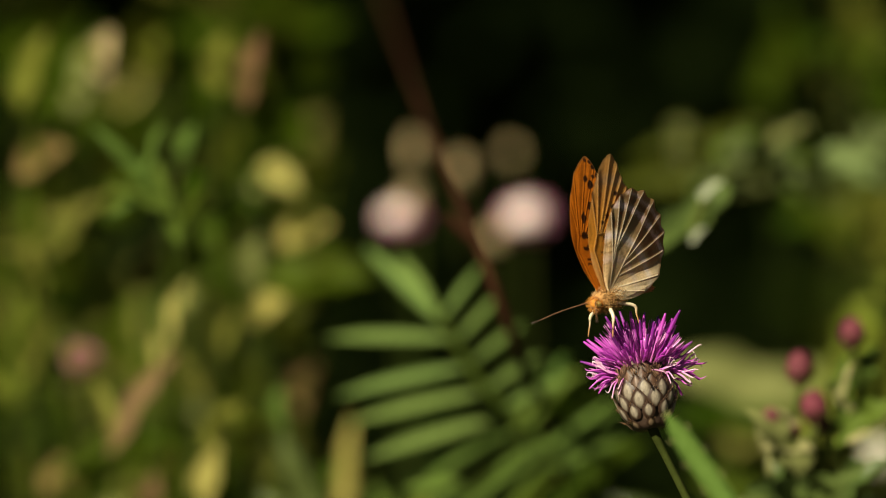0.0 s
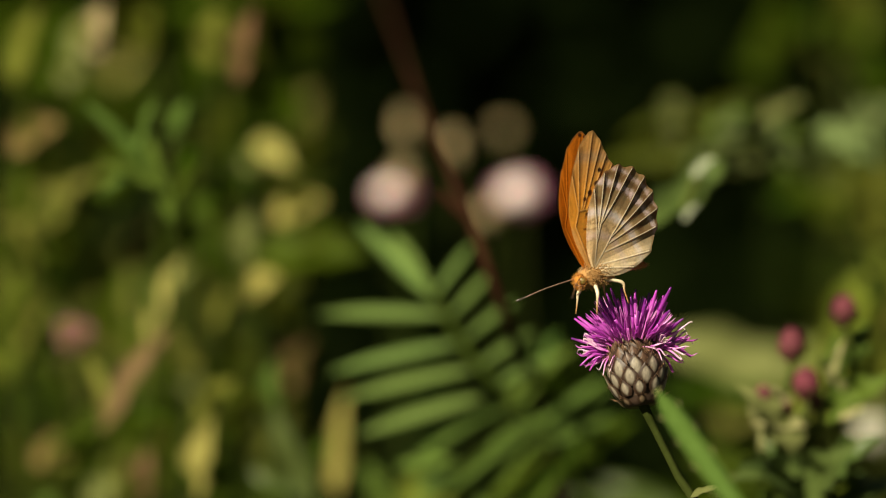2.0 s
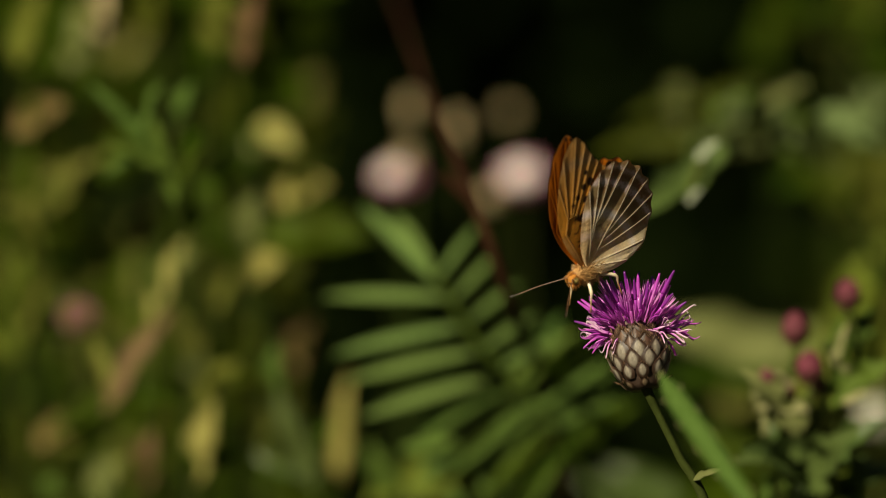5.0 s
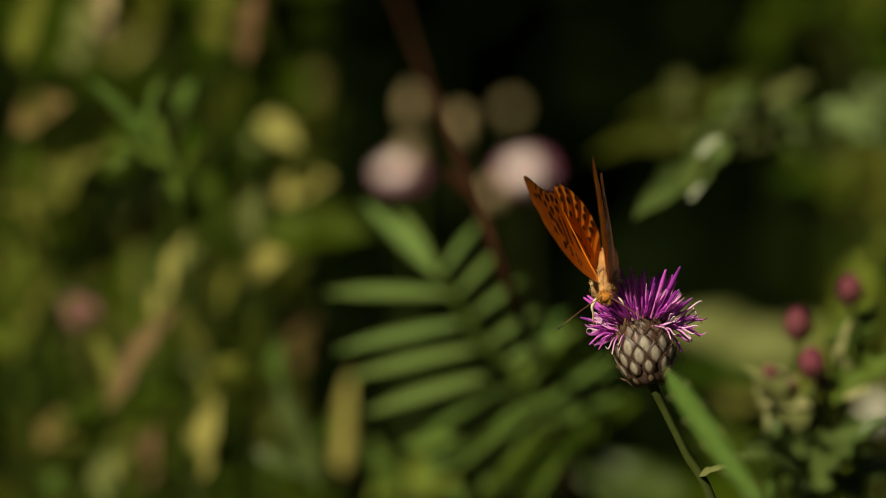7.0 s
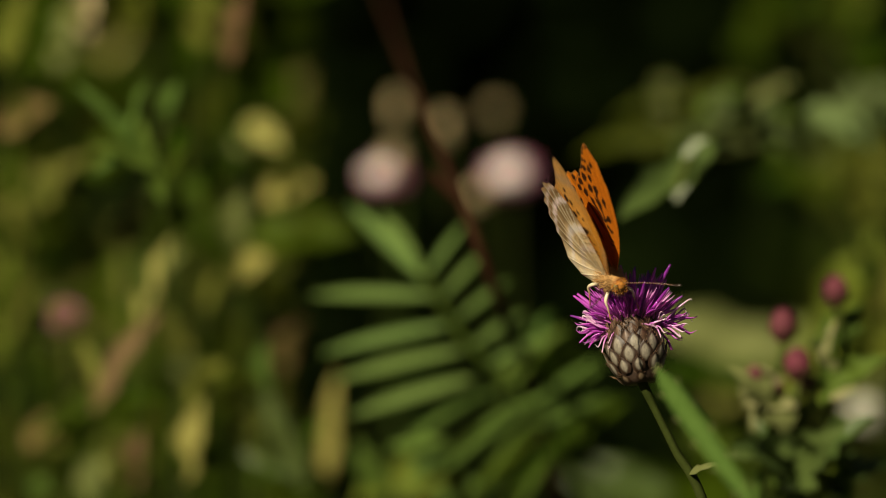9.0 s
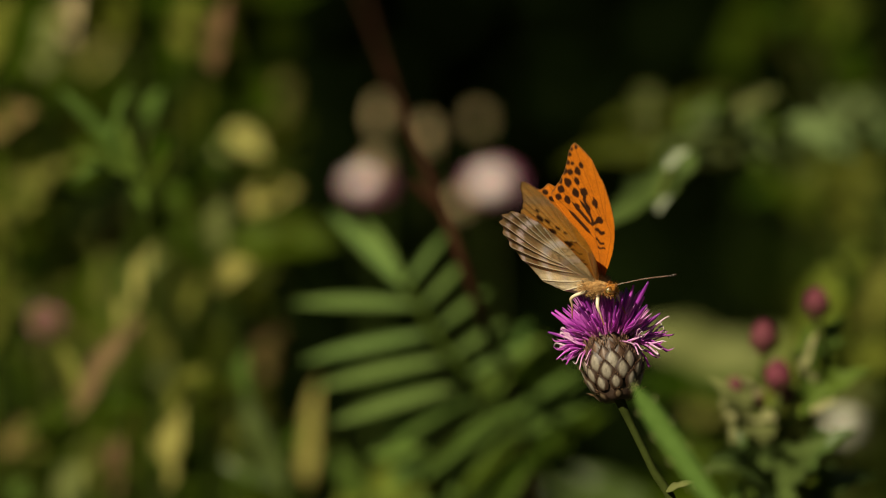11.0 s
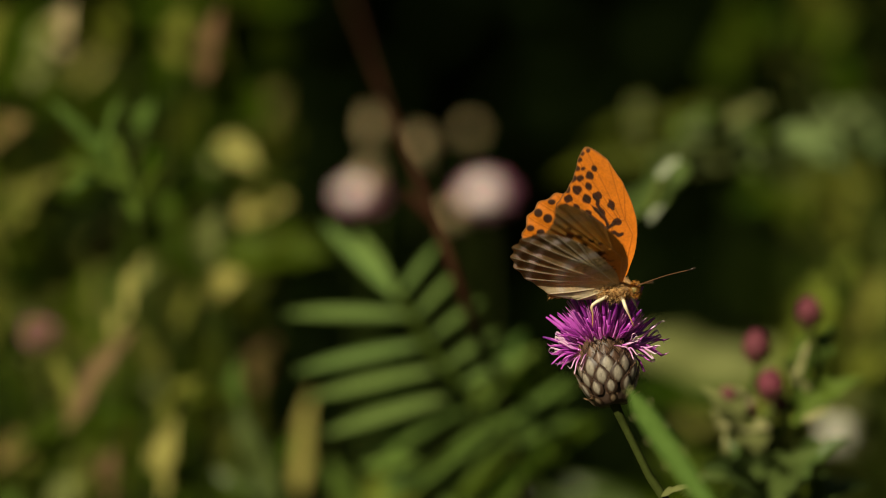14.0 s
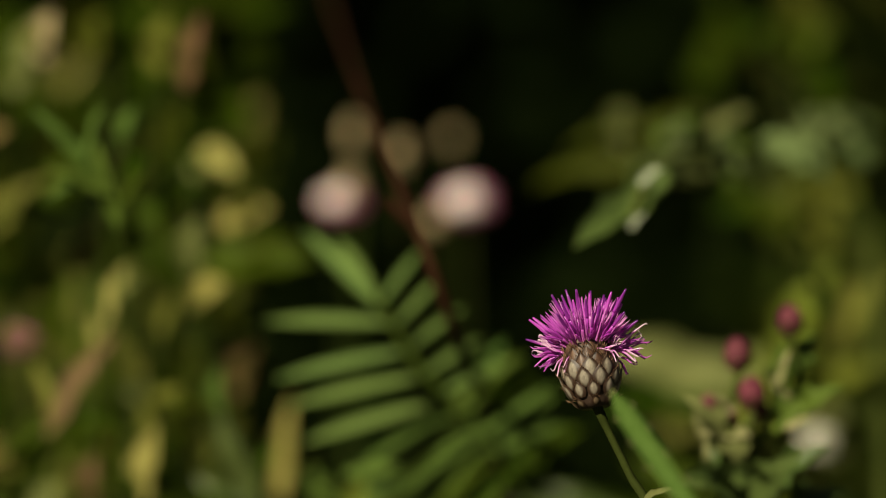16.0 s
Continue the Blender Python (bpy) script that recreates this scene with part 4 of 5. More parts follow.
# ---- the knapweed ----
def floret_mesh(length, curl, spread, lobes, tone, seed, thick=1.0):
    """A knapweed floret along +z: a hair-thin tube that opens into narrow pointed lobes, or a blunt style where it has none."""
    rng = random.Random(seed)
    bend = Vector((curl * length * 0.35, 0, 0))
    neck = Vector((curl * length * 0.06, 0, length * (0.45 if lobes else 0.6)))
    pieces = [tube([Vector((0, 0, 0)), Vector((0, 0, length * 0.25)), neck], (0.00016 * thick, 0.0002 * thick, 0.00032 * thick), 6, 3)]
    if lobes:
        for k in range(lobes):
            a = 2 * math.pi * k / lobes + rng.uniform(-0.3, 0.3)
            out = Vector((math.cos(a), math.sin(a), 0)) * spread * length * rng.uniform(0.6, 1.2)
            tip = neck + bend + out + Vector((0, 0, length * rng.uniform(0.38, 0.56)))
            mid = neck + bend * 0.3 + out * 0.6 + Vector((0, 0, length * 0.22))
            ends = [neck - Vector((0, 0, length * 0.04)), mid, tip]
            if abs(curl) > 0.5:
                ends.append(tip + Vector((-bend.x * 0.25, rng.uniform(-0.10, 0.10) * length, rng.uniform(-0.05, 0.16) * length)))
            pieces.append(tube(ends, (0.00020 * thick, 0.00025 * thick, 0.00016 * thick, 0.00004), 5, 4))
    else:
        tip = neck + bend * 0.6 + Vector((0, 0, length * 0.4))
        pieces.append(tube([neck, (neck + tip) / 2, tip], (0.00030 * thick, 0.00034 * thick, 0.00028 * thick, 0.00016 * thick), 6, 4))
    v, f = merged(*pieces)
    h = np.clip(np.array([q[2] for q in v]) / length, 0, 1)[:, None]
    low, mid, top = [np.array(c) for c in tone]
    marks = np.where(h < 0.5, low + (mid - low) * h * 2, mid + (top - mid) * (h - 0.5) * 2)
    return mesh_of("floret", v, f, FLORET, marks)


def bract_mesh(length, width, seed, tone=(0.27, 0.235, 0.180), fringe=7, hair=0.0006):
    """A scale of the flower's base: a domed pointed oval, silvery in the middle, with a dark rim and a short fringe."""
    n, m = 12, 11
    verts, marks, faces = [], [], []
    rng = random.Random(seed)
    rim = lambda s: width * 0.5 * max(0.03, math.sin(math.pi * min(1, (0.20 + s * 0.80))) ** 1.05)
    high = lambda c, s: 0.15 * width * (1 - abs(c) ** 1.5) * math.sin(math.pi * (0.15 + 0.8 * s)) + 0.16 * length * max(0, s - 0.7)
    for i in range(n + 1):
        s = i / n
        for k in range(m):
            c = 2 * k / (m - 1) - 1
            verts.append((c * rim(s), length * s, high(c, s)))
            e = math.hypot(c / 0.72, (s - 0.50) / (0.36 if s > 0.5 else 0.5))
            f = min(1, max(0, (e - 0.70) / 0.22))
            streak = (0.78 + 0.38 * (1 - abs(c)) + 0.18 * math.sin(k * 2.1 + seed) + rng.uniform(-0.2, 0.2)) * (0.72 + 0.4 * s)
            marks.append(np.array(tone) * streak * (1 - f) + np.array((0.040, 0.020, 0.011)) * f)
    for i in range(n):
        for k in range(m - 1):
            a = i * m + k
            faces.append((a, a + 1, a + m + 1, a + m))
    for k in range(fringe):
        s, c = 1 - 0.32 * abs(2 * k / (fringe - 1) - 1), 0.9 * (2 * k / (fringe - 1) - 1)
        p = Vector((c * rim(s), length * s, high(c, s)))
        d = Vector((c * 0.8 + rng.uniform(-0.2, 0.2), 1, 0.5 + rng.uniform(-0.3, 0.3))).normalized()
        v, f = tube([p, p + d * hair * 0.5, p + d * hair * rng.uniform(0.7, 1.3)], (0.00006, 0.00005, 0.00002), 4, 1)
        faces += [tuple(q + len(verts) for q in face) for face in f]
        verts += v
        marks += [np.array((0.30, 0.17, 0.09))] * len(v)
    return mesh_of("bract", verts, faces, SCALE, np.array(marks))


def knapweed():
    """The flower on which the butterfly feeds: a scaly oval base, purple florets, a stem and toothed leaves."""
    root = (0.1040, 0.0000, -0.0050)
    ob, r = thing("knapweed", root, "purple knapweed in full bloom on a thin green stem", "flower"), Vector(root)
    foot, crown = Vector((0.0494, 0.0000, 0.5773)) - r, Vector((0.0471, 0.0000, 0.5917)) - r
    up = ((crown - foot).normalized() + Vector((0, 0.20, 0))).normalized()
    tall, wide = 0.0154, 0.0065
    x = up.cross(Vector((0, 1, 0))).normalized()
    y = up.cross(x)
    axes = Matrix((x, y, up)).transposed().to_4x4()
    head_pose = Matrix.Translation(foot) @ axes
    profile = lambda s: wide * (0.34 + 0.66 * math.sin(math.pi * min(1.0, 0.08 + 0.78 * s)) ** 0.7)
    pts = [Vector((0, 0, tall * s)) for s in np.linspace(0, 1, 9).tolist()]
    v, f = tube(pts, [profile(s) * 0.93 for s in np.linspace(0, 1, 9).tolist()], 20, 2)
    core = mesh_of("flower_base", v, f, SCALE, np.tile(np.array((0.05, 0.03, 0.02)), (len(v), 1)))
    head = part("flower_head", core, ob, head_pose, "oval flower base of overlapping brown-edged scales")
    scales = [bract_mesh(0.0052 * q, 0.0040 * q, i) for i, q in enumerate((0.96, 1.04, 1.0))]
    browner = [bract_mesh(0.0044, 0.0032, 4 + i, tone, 13, 0.0016) for i, tone in enumerate(((0.13, 0.075, 0.045), (0.085, 0.045, 0.026)))]
    ragged = [bract_mesh(0.0040, 0.0032, 8 + i, (0.20, 0.14, 0.085), 9, 0.0015) for i in range(2)]
    rng = random.Random(2)
    for ring in range(7):
        s = 0.01 + ring * 0.135
        count = (8, 10, 10, 10, 10, 10, 11)[ring]
        for k in range(count):
            a = 2 * math.pi * (k + 0.5 * (ring % 2)) / count + rng.uniform(-0.04, 0.04)
            d = Vector((math.cos(a), math.sin(a), 0))
            p0, p1 = d * profile(s) + Vector((0, 0, tall * s)), d * profile(min(1, s + 0.22)) + Vector((0, 0, tall * (s + 0.22)))
            yv = (p1 - p0).normalized()
            zv = (d - yv * d.dot(yv)).normalized()
            size = (0.72, 0.86, 0.98, 1.02, 0.98, 0.95, 0.9)[ring] * rng.uniform(0.95, 1.05)
            m = Matrix.Translation(p0) @ Matrix((yv.cross(zv), yv, zv)).transposed().to_4x4() @ pose(0, 0, 0, (14 if ring == 0 else 6) + rng.uniform(-3, 4)) @ Matrix.Diagonal((size, size, size, 1))
            part("bract", ragged[k % 2] if ring == 0 else scales[(ring + k) % 3] if ring < 4 else browner[(ring + k) % 2], head, m)
    plum, violet, rose, white = (0.20, 0.018, 0.30), (0.64, 0.085, 0.66), (0.88, 0.27, 0.74), (0.93, 0.78, 0.84)
    mauve, blush = (0.74, 0.17, 0.72), (0.88, 0.50, 0.78)
    inner = [floret_mesh(0.0162, 0.08, 0.05, 0, (rose, violet, plum), 1, 1.5), floret_mesh(0.0146, 0.10, 0.06, 5, (rose, mauve, (0.76, 0.30, 0.72)), 2, 1.45),
             floret_mesh(0.0134, 0.05, 0.07, 5, (rose, mauve, violet), 3, 1.5), floret_mesh(0.0150, -0.10, 0.04, 0, (rose, mauve, violet), 4, 1.6)]
    outer = [floret_mesh(0.0138, 0.15, 0.10, 5, (rose, mauve, violet), 5, 1.5), floret_mesh(0.0128, -0.2, 0.12, 4, (rose, mauve, blush), 6, 1.4),
             floret_mesh(0.0140, 0.10, 0.05, 0, (rose, violet, plum), 7, 1.5), floret_mesh(0.0122, 0.3, 0.14, 4, (rose, violet, (0.46, 0.05, 0.5)), 8, 1.5)]
    bent = [floret_mesh(0.0118, 0.6, 0.26, 4, (rose, violet, mauve), 9, 1.3), floret_mesh(0.0118, -0.7, 0.30, 3, (violet, mauve, white), 10, 1.3), floret_mesh(0.0104, -1.5, 0.10, 2, (violet, mauve, white), 11, 1.5),
            floret_mesh(0.0112, 1.4, 0.14, 2, (rose, mauve, white), 12, 1.4)]
    golden = math.pi * (3 - math.sqrt(5))
    total = 104

    def set_floret(me, a, tilt, size, base, spin=0.0):
        d, tilt = Vector((math.cos(a), math.sin(a), 0)), radians(tilt)
        zv, xv = Vector((0, 0, math.cos(tilt))) + d * math.sin(tilt), Vector((0, 0, -math.sin(tilt))) + d * math.cos(tilt)
        m = Matrix.Translation(d * base[0] + Vector((0, 0, base[1]))) @ Matrix((xv, zv.cross(xv), zv)).transposed().to_4x4() @ pose(0, 0, 0, 0, 0, spin) @ Matrix.Diagonal((size, size, size, 1))
        part("floret", me, head, m)

    for i in range(total):
        q = math.sqrt((i + 0.5) / total)
        a = i * golden + rng.uniform(-0.15, 0.15)
        tilt = 1 + 60 * q ** 1.15 + rng.uniform(-8, 8) + (rng.uniform(-6, 10) if q > 0.85 and abs(math.cos(a)) > 0.7 else 0)
        set_floret(inner[i % 4] if q < 0.75 else outer[i % 4], a, tilt, rng.uniform(0.72, 1.02) * (1.0 if q < 0.75 else 0.90), (0.0036 * q, tall * (0.95 - 0.06 * q)), rng.uniform(-70, 70))
    for a, tilt, size, which in ((0.1, 74, 1.0, 0), (-0.25, 80, 0.95, 1), (0.3, 88, 0.9, 2), (0.0, 90, 0.9, 0), (0.25, 98, 0.75, 3), (-0.4, 86, 0.85, 0), (3.2, 95, 1.2, 0), (2.9, 103, 1.05, 1), (3.3, 117, 0.9, 0), (2.7, 100, 0.7, 2), (2.4, 106, 0.65, 2),
                                 (3.5, 90, 0.95, 0), (2.1, 96, 0.5, 3), (3.0, 84, 0.95, 0), (3.1, 99, 1.1, 2), (2.8, 92, 1.0, 3), (3.4, 108, 0.9, 1), (2.5, 100, 0.75, 3), (0.45, 94, 0.8, 2), (-0.1, 101, 0.85, 1), (0.8, 100, 0.6, 3)):
        set_floret(bent[which], a + rng.uniform(-0.15, 0.15), tilt + rng.uniform(-4, 4), 0.82 * size, (0.0036, tall * 0.88), rng.uniform(-80, 80))
    w = lambda p: Vector(p) - r
    part("stem", mesh_of("stem", *tube([w(root), w((0.0960, 0.0000, -0.0050)), w((0.0812, 0.0000, 0.4780)), w((0.0655, -0.0050, 0.5441)), w((0.0574, -0.0020, 0.5615)), w((0.0526, 0.0000, 0.5712)), foot + up * 0.001],
                                       (0.0030, 0.0028, 0.0020, 0.0012, 0.0009, 0.00085, 0.0012), 10, 10, 0.12), STALK), ob)
    toothed = leaf_mesh("leaf", LEAF, width=0.074, peak=0.70, teeth=12, tooth=0.06, fold=0.26, droop=0.06, n=44, seed=3)
    lamina = part("leaf", toothed, ob, from_to(w((0.0688, -0.1200, 0.5544)), w((0.0469, -0.0650, 0.5862)), (-0.55, -0.72, 0.5)), "narrow toothed green leaf")
    part("petiole", mesh_of("petiole", *tube([w((0.0812, 0.0000, 0.4780)), w((0.0835, -0.0450, 0.5130)), w((0.0688, -0.1200, 0.5544))], (0.0012, 0.0010, 0.0007), 7, 6), STEM), ob)
    edge = toothed.vertices
    rows, spines = len(edge) // 10, []
    for i in range(7, rows - 1, 8):
        for k, out in ((0, -1), (4, 1)):
            p = Vector(edge[i * 5 + k].co)
            spines.append(tube([p, p + Vector((0.006, out * 0.004, 0.001)), p + Vector((0.013, out * 0.007, 0.003))], (0.004, 0.0028, 0.0008), 5, 2))
    part("leaf_teeth", mesh_of("leaf_teeth", *merged(*spines), STRAW), lamina, label="small pale spiny teeth")
    bit = leaf_mesh("leaf", PALE, width=0.17, teeth=2, tooth=0.3, droop=0.3, fold=0.1, n=8)
    part("leaf", bit, ob, from_to(w((0.0606, -0.0050, 0.5560)), w((0.0638, -0.0160, 0.5602)), (-0.6, -0.7, 0.4)))
    return ob


# ---- the butterfly ----
FORE = [(0.6, 0.3), (1.6, 4), (2.5, 9), (2.0, 15), (0.1, 20), (-3.2, 25), (-7.3, 29.5), (-10.2, 31.4), (-12.5, 31.7), (-13.9, 30.4), (-14.6, 27.5), (-15.0, 24.5), (-16.2, 21), (-18.0, 17.6), (-18.6, 16), (-17.4, 14.2), (-12, 9.2), (-6, 4.3), (-1, 0.2)]
HIND = [(0.2, 1.0), (0.3, 5.5), (-0.8, 9.5), (-2.1, 12.5), (-4.6, 16.8), (-8.7, 20.3), (-13.5, 21.8), (-17, 21.3), (-20.6, 19.3), (-23.4, 16), (-24.9, 11.5), (-25.1, 7.5), (-23.7, 3.4), (-21, 0.4), (-17.5, -2.0), (-12.5, -3.4), (-7, -3.6), (-2.5, -2.4), (-0.4, -0.6)]
FORE_VEINS = [((-1, 15.2), (-2.6, 25.0)), ((-1.2, 15.4), (-7.0, 29.3)), ((-2.4, 15.6), (-12.8, 31.3)), ((-2.8, 15.2), (-14.5, 28.3)), ((-3.6, 14.6), (-15.0, 24.8)), ((-4.2, 13.4), (-15.8, 21.8)), ((-4.4, 11.6), (-17.2, 19.0)),
              ((-3.4, 8.8), (-18.5, 16.4)), ((-1.0, 1.6), (-16.5, 13.6)), ((0.2, 1.0), (1.2, 12.0)), ((1.2, 12.0), (-1.0, 15.2)), ((-0.4, 1.0), (-3.4, 8.8)), ((-3.4, 8.8), (-4.4, 11.6)), ((-4.4, 11.6), (-3.6, 14.6)), ((-3.6, 14.6), (-1.0, 15.2))]
HIND_VEINS = [((-2.6, 6.0), (-6.6, 18.7)), ((-3.6, 8.2), (-11.2, 21.2)), ((-5.4, 10.2), (-16.2, 21.4)), ((-5.6, 10.2), (-20.5, 19.3)), ((-7.6, 6.2), (-23.5, 15.8)), ((-7.6, 6.0), (-24.9, 11.4)), ((-6.4, 4.8), (-25.0, 7.0)),
              ((-4.6, 3.2), (-22.8, 3.0)), ((-2.0, 0.8), (-17.5, -1.4)), ((-1.5, 0.2), (-11.0, -3.2)), ((-0.8, 1.5), (-2.6, 6.0)), ((-2.6, 6.0), (-5.4, 10.2)), ((-0.8, 0.8), (-7.6, 6.2))]


# markings (mm on the wing): x, y and radius of the spots; ends and half width of the bars
FORE_SPOTS = [(-12.1, 31.0, 0.5), (-13.4, 30.0, 0.5), (-14.1, 28.3, 0.6), (-14.5, 26.0, 0.65), (-15.2, 23.4, 0.8), (-16.6, 20.7, 1.0), (-15.8, 18.3, 0.9), (-10.2, 26.7, 0.7), (-12.9, 26.3, 0.5), (-11.1, 24.8, 0.95), (-13.4, 23.8, 0.75),
              (-11.1, 22.1, 0.85), (-13.9, 20.8, 1.05), (-11.2, 18.9, 1.05), (-8.7, 20.0, 1.0), (-5.0, 18.4, 0.85), (-16.4, 16.0, 0.8), (-13.6, 16.2, 0.95), (-10.4, 15.4, 0.8)]
FORE_BARS = [((-8.6, 19.1), (-7.3, 16.3), 0.55), ((-7.3, 16.3), (-5.7, 13.6), 0.5), ((-5.2, 12.8), (-2.3, 14.9), 0.62), ((-3.8, 11.3), (-1.3, 11.6), 0.5), ((-3.2, 9.0), (-1.0, 8.6), 0.35), ((-2.8, 7.5), (-0.8, 7.4), 0.25), ((-5.6, 19.4), (-4.2, 17.5), 0.45)]
UNDER_SPOTS = [(-11.3, 22.0, 0.5), (-11.3, 19.2, 0.95), (-8.9, 19.3, 0.75), (-6.0, 18.1, 0.7), (-4.0, 17.2, 0.5), (-8.3, 15.9, 1.0), (-4.3, 13.2, 0.95), (-12.6, 16.8, 0.8)]
UNDER_BARS = [((-4.3, 12.3), (-2.6, 13.5), 0.35), ((-3.6, 11.1), (-1.0, 10.3), 0.3), ((-3.6, 8.9), (-0.9, 7.8), 0.28), ((-2.2, 7.0), (-0.7, 6.3), 0.2)]


def to_segment(p, a, b):
    """Distance of the points p from the line a-b, and how far along it they lie."""
    a, b = np.array(a, float), np.array(b, float)
    s = np.clip(((p - a) @ (b - a)) / ((b - a) @ (b - a)), 0, 1)
    return np.linalg.norm(p - (a + s[:, None] * (b - a)), axis=1), s


def soft(x, edge, blur):
    return np.clip((edge - x) / blur + 0.5, 0, 1)


def between(veins, i, j, s):
    """The middle of the cell between two veins, at the share s of the way out."""
    (a, b), (c, d) = veins[i], veins[j]
    return tuple((a[k] + c[k]) / 2 * (1 - s) + (b[k] + d[k]) / 2 * s for k in (0, 1))


def wing_marks(p, rim, fore, upper):
    """Colours of a fritillary wing at the points p (mm): natural markings and, below, painted pleat shade; rim: 0 at
    the root, 1 at the edge.
    """
    veins = FORE_VEINS if fore else HIND_VEINS
    near = np.min([to_segment(p, a, b)[0] for a, b in veins], axis=0)
    grain = np.array([noise.noise((q[0] * 0.5, q[1] * 0.5, 3.1 + fore)) for q in p])
    black, colour = np.zeros(len(p)), None
    put = lambda c, f, tone: c * (1 - f[:, None]) + np.array(tone) * f[:, None]
    n = 8
    if upper:
        colour = np.tile(np.array((0.70, 0.20, 0.014)), (len(p), 1)) * (1 + 0.12 * grain)[:, None]
        colour = put(colour, np.clip(1 - rim * 2.6, 0, 1) * 0.45, (0.34, 0.11, 0.015))
        if fore:
            for x, y, size in FORE_SPOTS:
                black = np.maximum(black, soft(np.linalg.norm(p - np.array((x, y)), axis=1) + 0.12 * np.sin(p[:, 0] * 3 + p[:, 1] * 2), 1.15 * size, 0.25))
            for a, b, wide in FORE_BARS:
                black = np.maximum(black, soft(to_segment(p + 0.3 * np.sin(p[:, ::-1] * 2.2), a, b)[0], wide, 0.25))
            for i, first, last in ((5, 0.10, 0.5), (6, 0.06, 0.62), (7, 0.10, 0.66), (8, 0.30, 0.72)):
                d, s = to_segment(p, *veins[i])
                black = np.maximum(black, soft(d, 0.5 * np.clip(np.minimum(s - first, last - s) * 9, 0, 1) + 0.01, 0.25) * (s > first) * (s < last))
        else:
            for i in range(n - 1):
                for s, size in ((0.92, 1.1), (0.77, 1.15), (0.56, 0.85)):
                    c = np.array(between(veins, i, i + 1, s))
                    stretch = np.linalg.norm((p - c) * np.array((1.0, 1.0 + 0.2 * (i % 3))), axis=1)
                    black = np.maximum(black, soft(stretch, size * (0.9 + 0.1 * (i % 2)), 0.3))
            for a, b in (((-6.6, 12.2), (-10.4, 12.0)), ((-10.6, 11.2), (-11.8, 7.2)), ((-10.8, 6.0), (-9.0, 3.2))):
                black = np.maximum(black, soft(to_segment(p, a, b)[0], 0.45, 0.3))
        black = np.maximum(black, soft(near, 0.12, 0.14) * 0.35)
        black = np.maximum(black, soft(1 - rim, 0.012, 0.012) * 0.85)
        colour = put(colour, black, (0.030, 0.013, 0.005))
        return put(colour, soft(np.abs(1 - rim - 0.004), 0.003, 0.004) * 0.6, (0.60, 0.36, 0.14))
    if fore:
        colour = np.tile(np.array((0.86, 0.37, 0.05)), (len(p), 1)) * (1 + 0.12 * grain)[:, None]
        apex = np.clip((p[:, 1] - 19 - 0.25 * p[:, 0]) / 9, 0, 1)
        colour = put(colour, apex * 0.6, (0.66, 0.41, 0.16))
        colour = put(colour, soft(np.abs(p[:, 1] - 26.5 - 0.35 * p[:, 0] - 3), 1.3, 1.6) * 0.4 * apex, (0.42, 0.33, 0.24))
        for x, y, size in UNDER_SPOTS:
            black = np.maximum(black, soft(np.linalg.norm((p - np.array((x, y))) * np.array((1.0, 1.15)), axis=1) + 0.12 * np.sin(p[:, 0] * 3 + p[:, 1] * 2), 1.2 * size, 0.25))
        for a, b, wide in UNDER_BARS:
            black = np.maximum(black, soft(to_segment(p + 0.4 * np.sin(p[:, ::-1] * 2.4), a, b)[0], wide, 0.22) * 0.9)
        costa = np.clip(1 - to_segment(p, (0.6, 0.5), (2.4, 11.0))[0] / 1.4, 0, 1)
        colour = put(colour, costa * 0.5, (0.85, 0.55, 0.26))
        colour = put(colour, soft(near, 0.12, 0.14) * 0.55, (0.84, 0.55, 0.24))
        # dark streaks near the edge: marking with the pleats' shade painted in
        low = soft(np.abs(near - 0.45), 0.22, 0.25) * np.clip((rim - 0.66) * 4, 0, 1) * (0.36 + 0.3 * grain)
        colour = put(colour, np.clip(low, 0, 1), (0.13, 0.06, 0.02))
        colour = put(colour, black, (0.035, 0.016, 0.007))
        return put(colour, soft(1 - rim, 0.02, 0.02) * 0.5, (0.36, 0.20, 0.08))
    # underside of the hindwing: buff, then olive, crossed by lilac-silver bands, with pale raised veins
    fine = np.array([noise.noise((q[0] * 2.3, q[1] * 2.3, 7.7)) for q in p])
    colour = np.tile(np.array((0.86, 0.63, 0.33)), (len(p), 1)) * (1 + 0.15 * grain + 0.15 * fine)[:, None]
    away = np.linalg.norm(p - np.array((-1.0, 0.5)), axis=1) / 26.5 + 0.025 * grain + 0.02 * fine
    lilac, brown = (0.86, 0.68, 0.68), (0.16, 0.082, 0.036)
    front = np.clip((p[:, 1] - 2) / 8, 0, 1)
    colour = put(colour, np.clip((away - 0.54) / 0.08, 0, 1) * 0.9, (0.27, 0.185, 0.085))
    colour = put(colour, soft(np.abs(away - 0.30), 0.03, 0.05) * 0.5, lilac)
    for mid, wide in ((0.27, 0.006), (0.36, 0.008), (0.43, 0.006)):
        colour = put(colour, soft(np.abs(away + 0.012 * np.sin(p[:, 1] * 1.9) - mid), wide, 0.016) * 0.65 * front, brown)
    colour = put(colour, soft(np.abs(away - 0.51), 0.035, 0.05) * 0.8, (0.93, 0.85, 0.84))
    for i in range(n - 1):
        c = np.array(between(veins, i, i + 1, 0.66))
        colour = put(colour, soft(np.linalg.norm((p - c) * np.array((0.8, 1.0)), axis=1) + 0.25 * fine, 0.95, 0.9) * 0.65, brown)
    colour = put(colour, soft(np.abs(away + 0.01 * fine - 0.80), 0.028, 0.04) * 0.85, (0.88, 0.72, 0.72))
    colour = put(colour, soft(np.abs(away + 0.01 * fine - 0.885), 0.024, 0.035) * 0.75, brown)
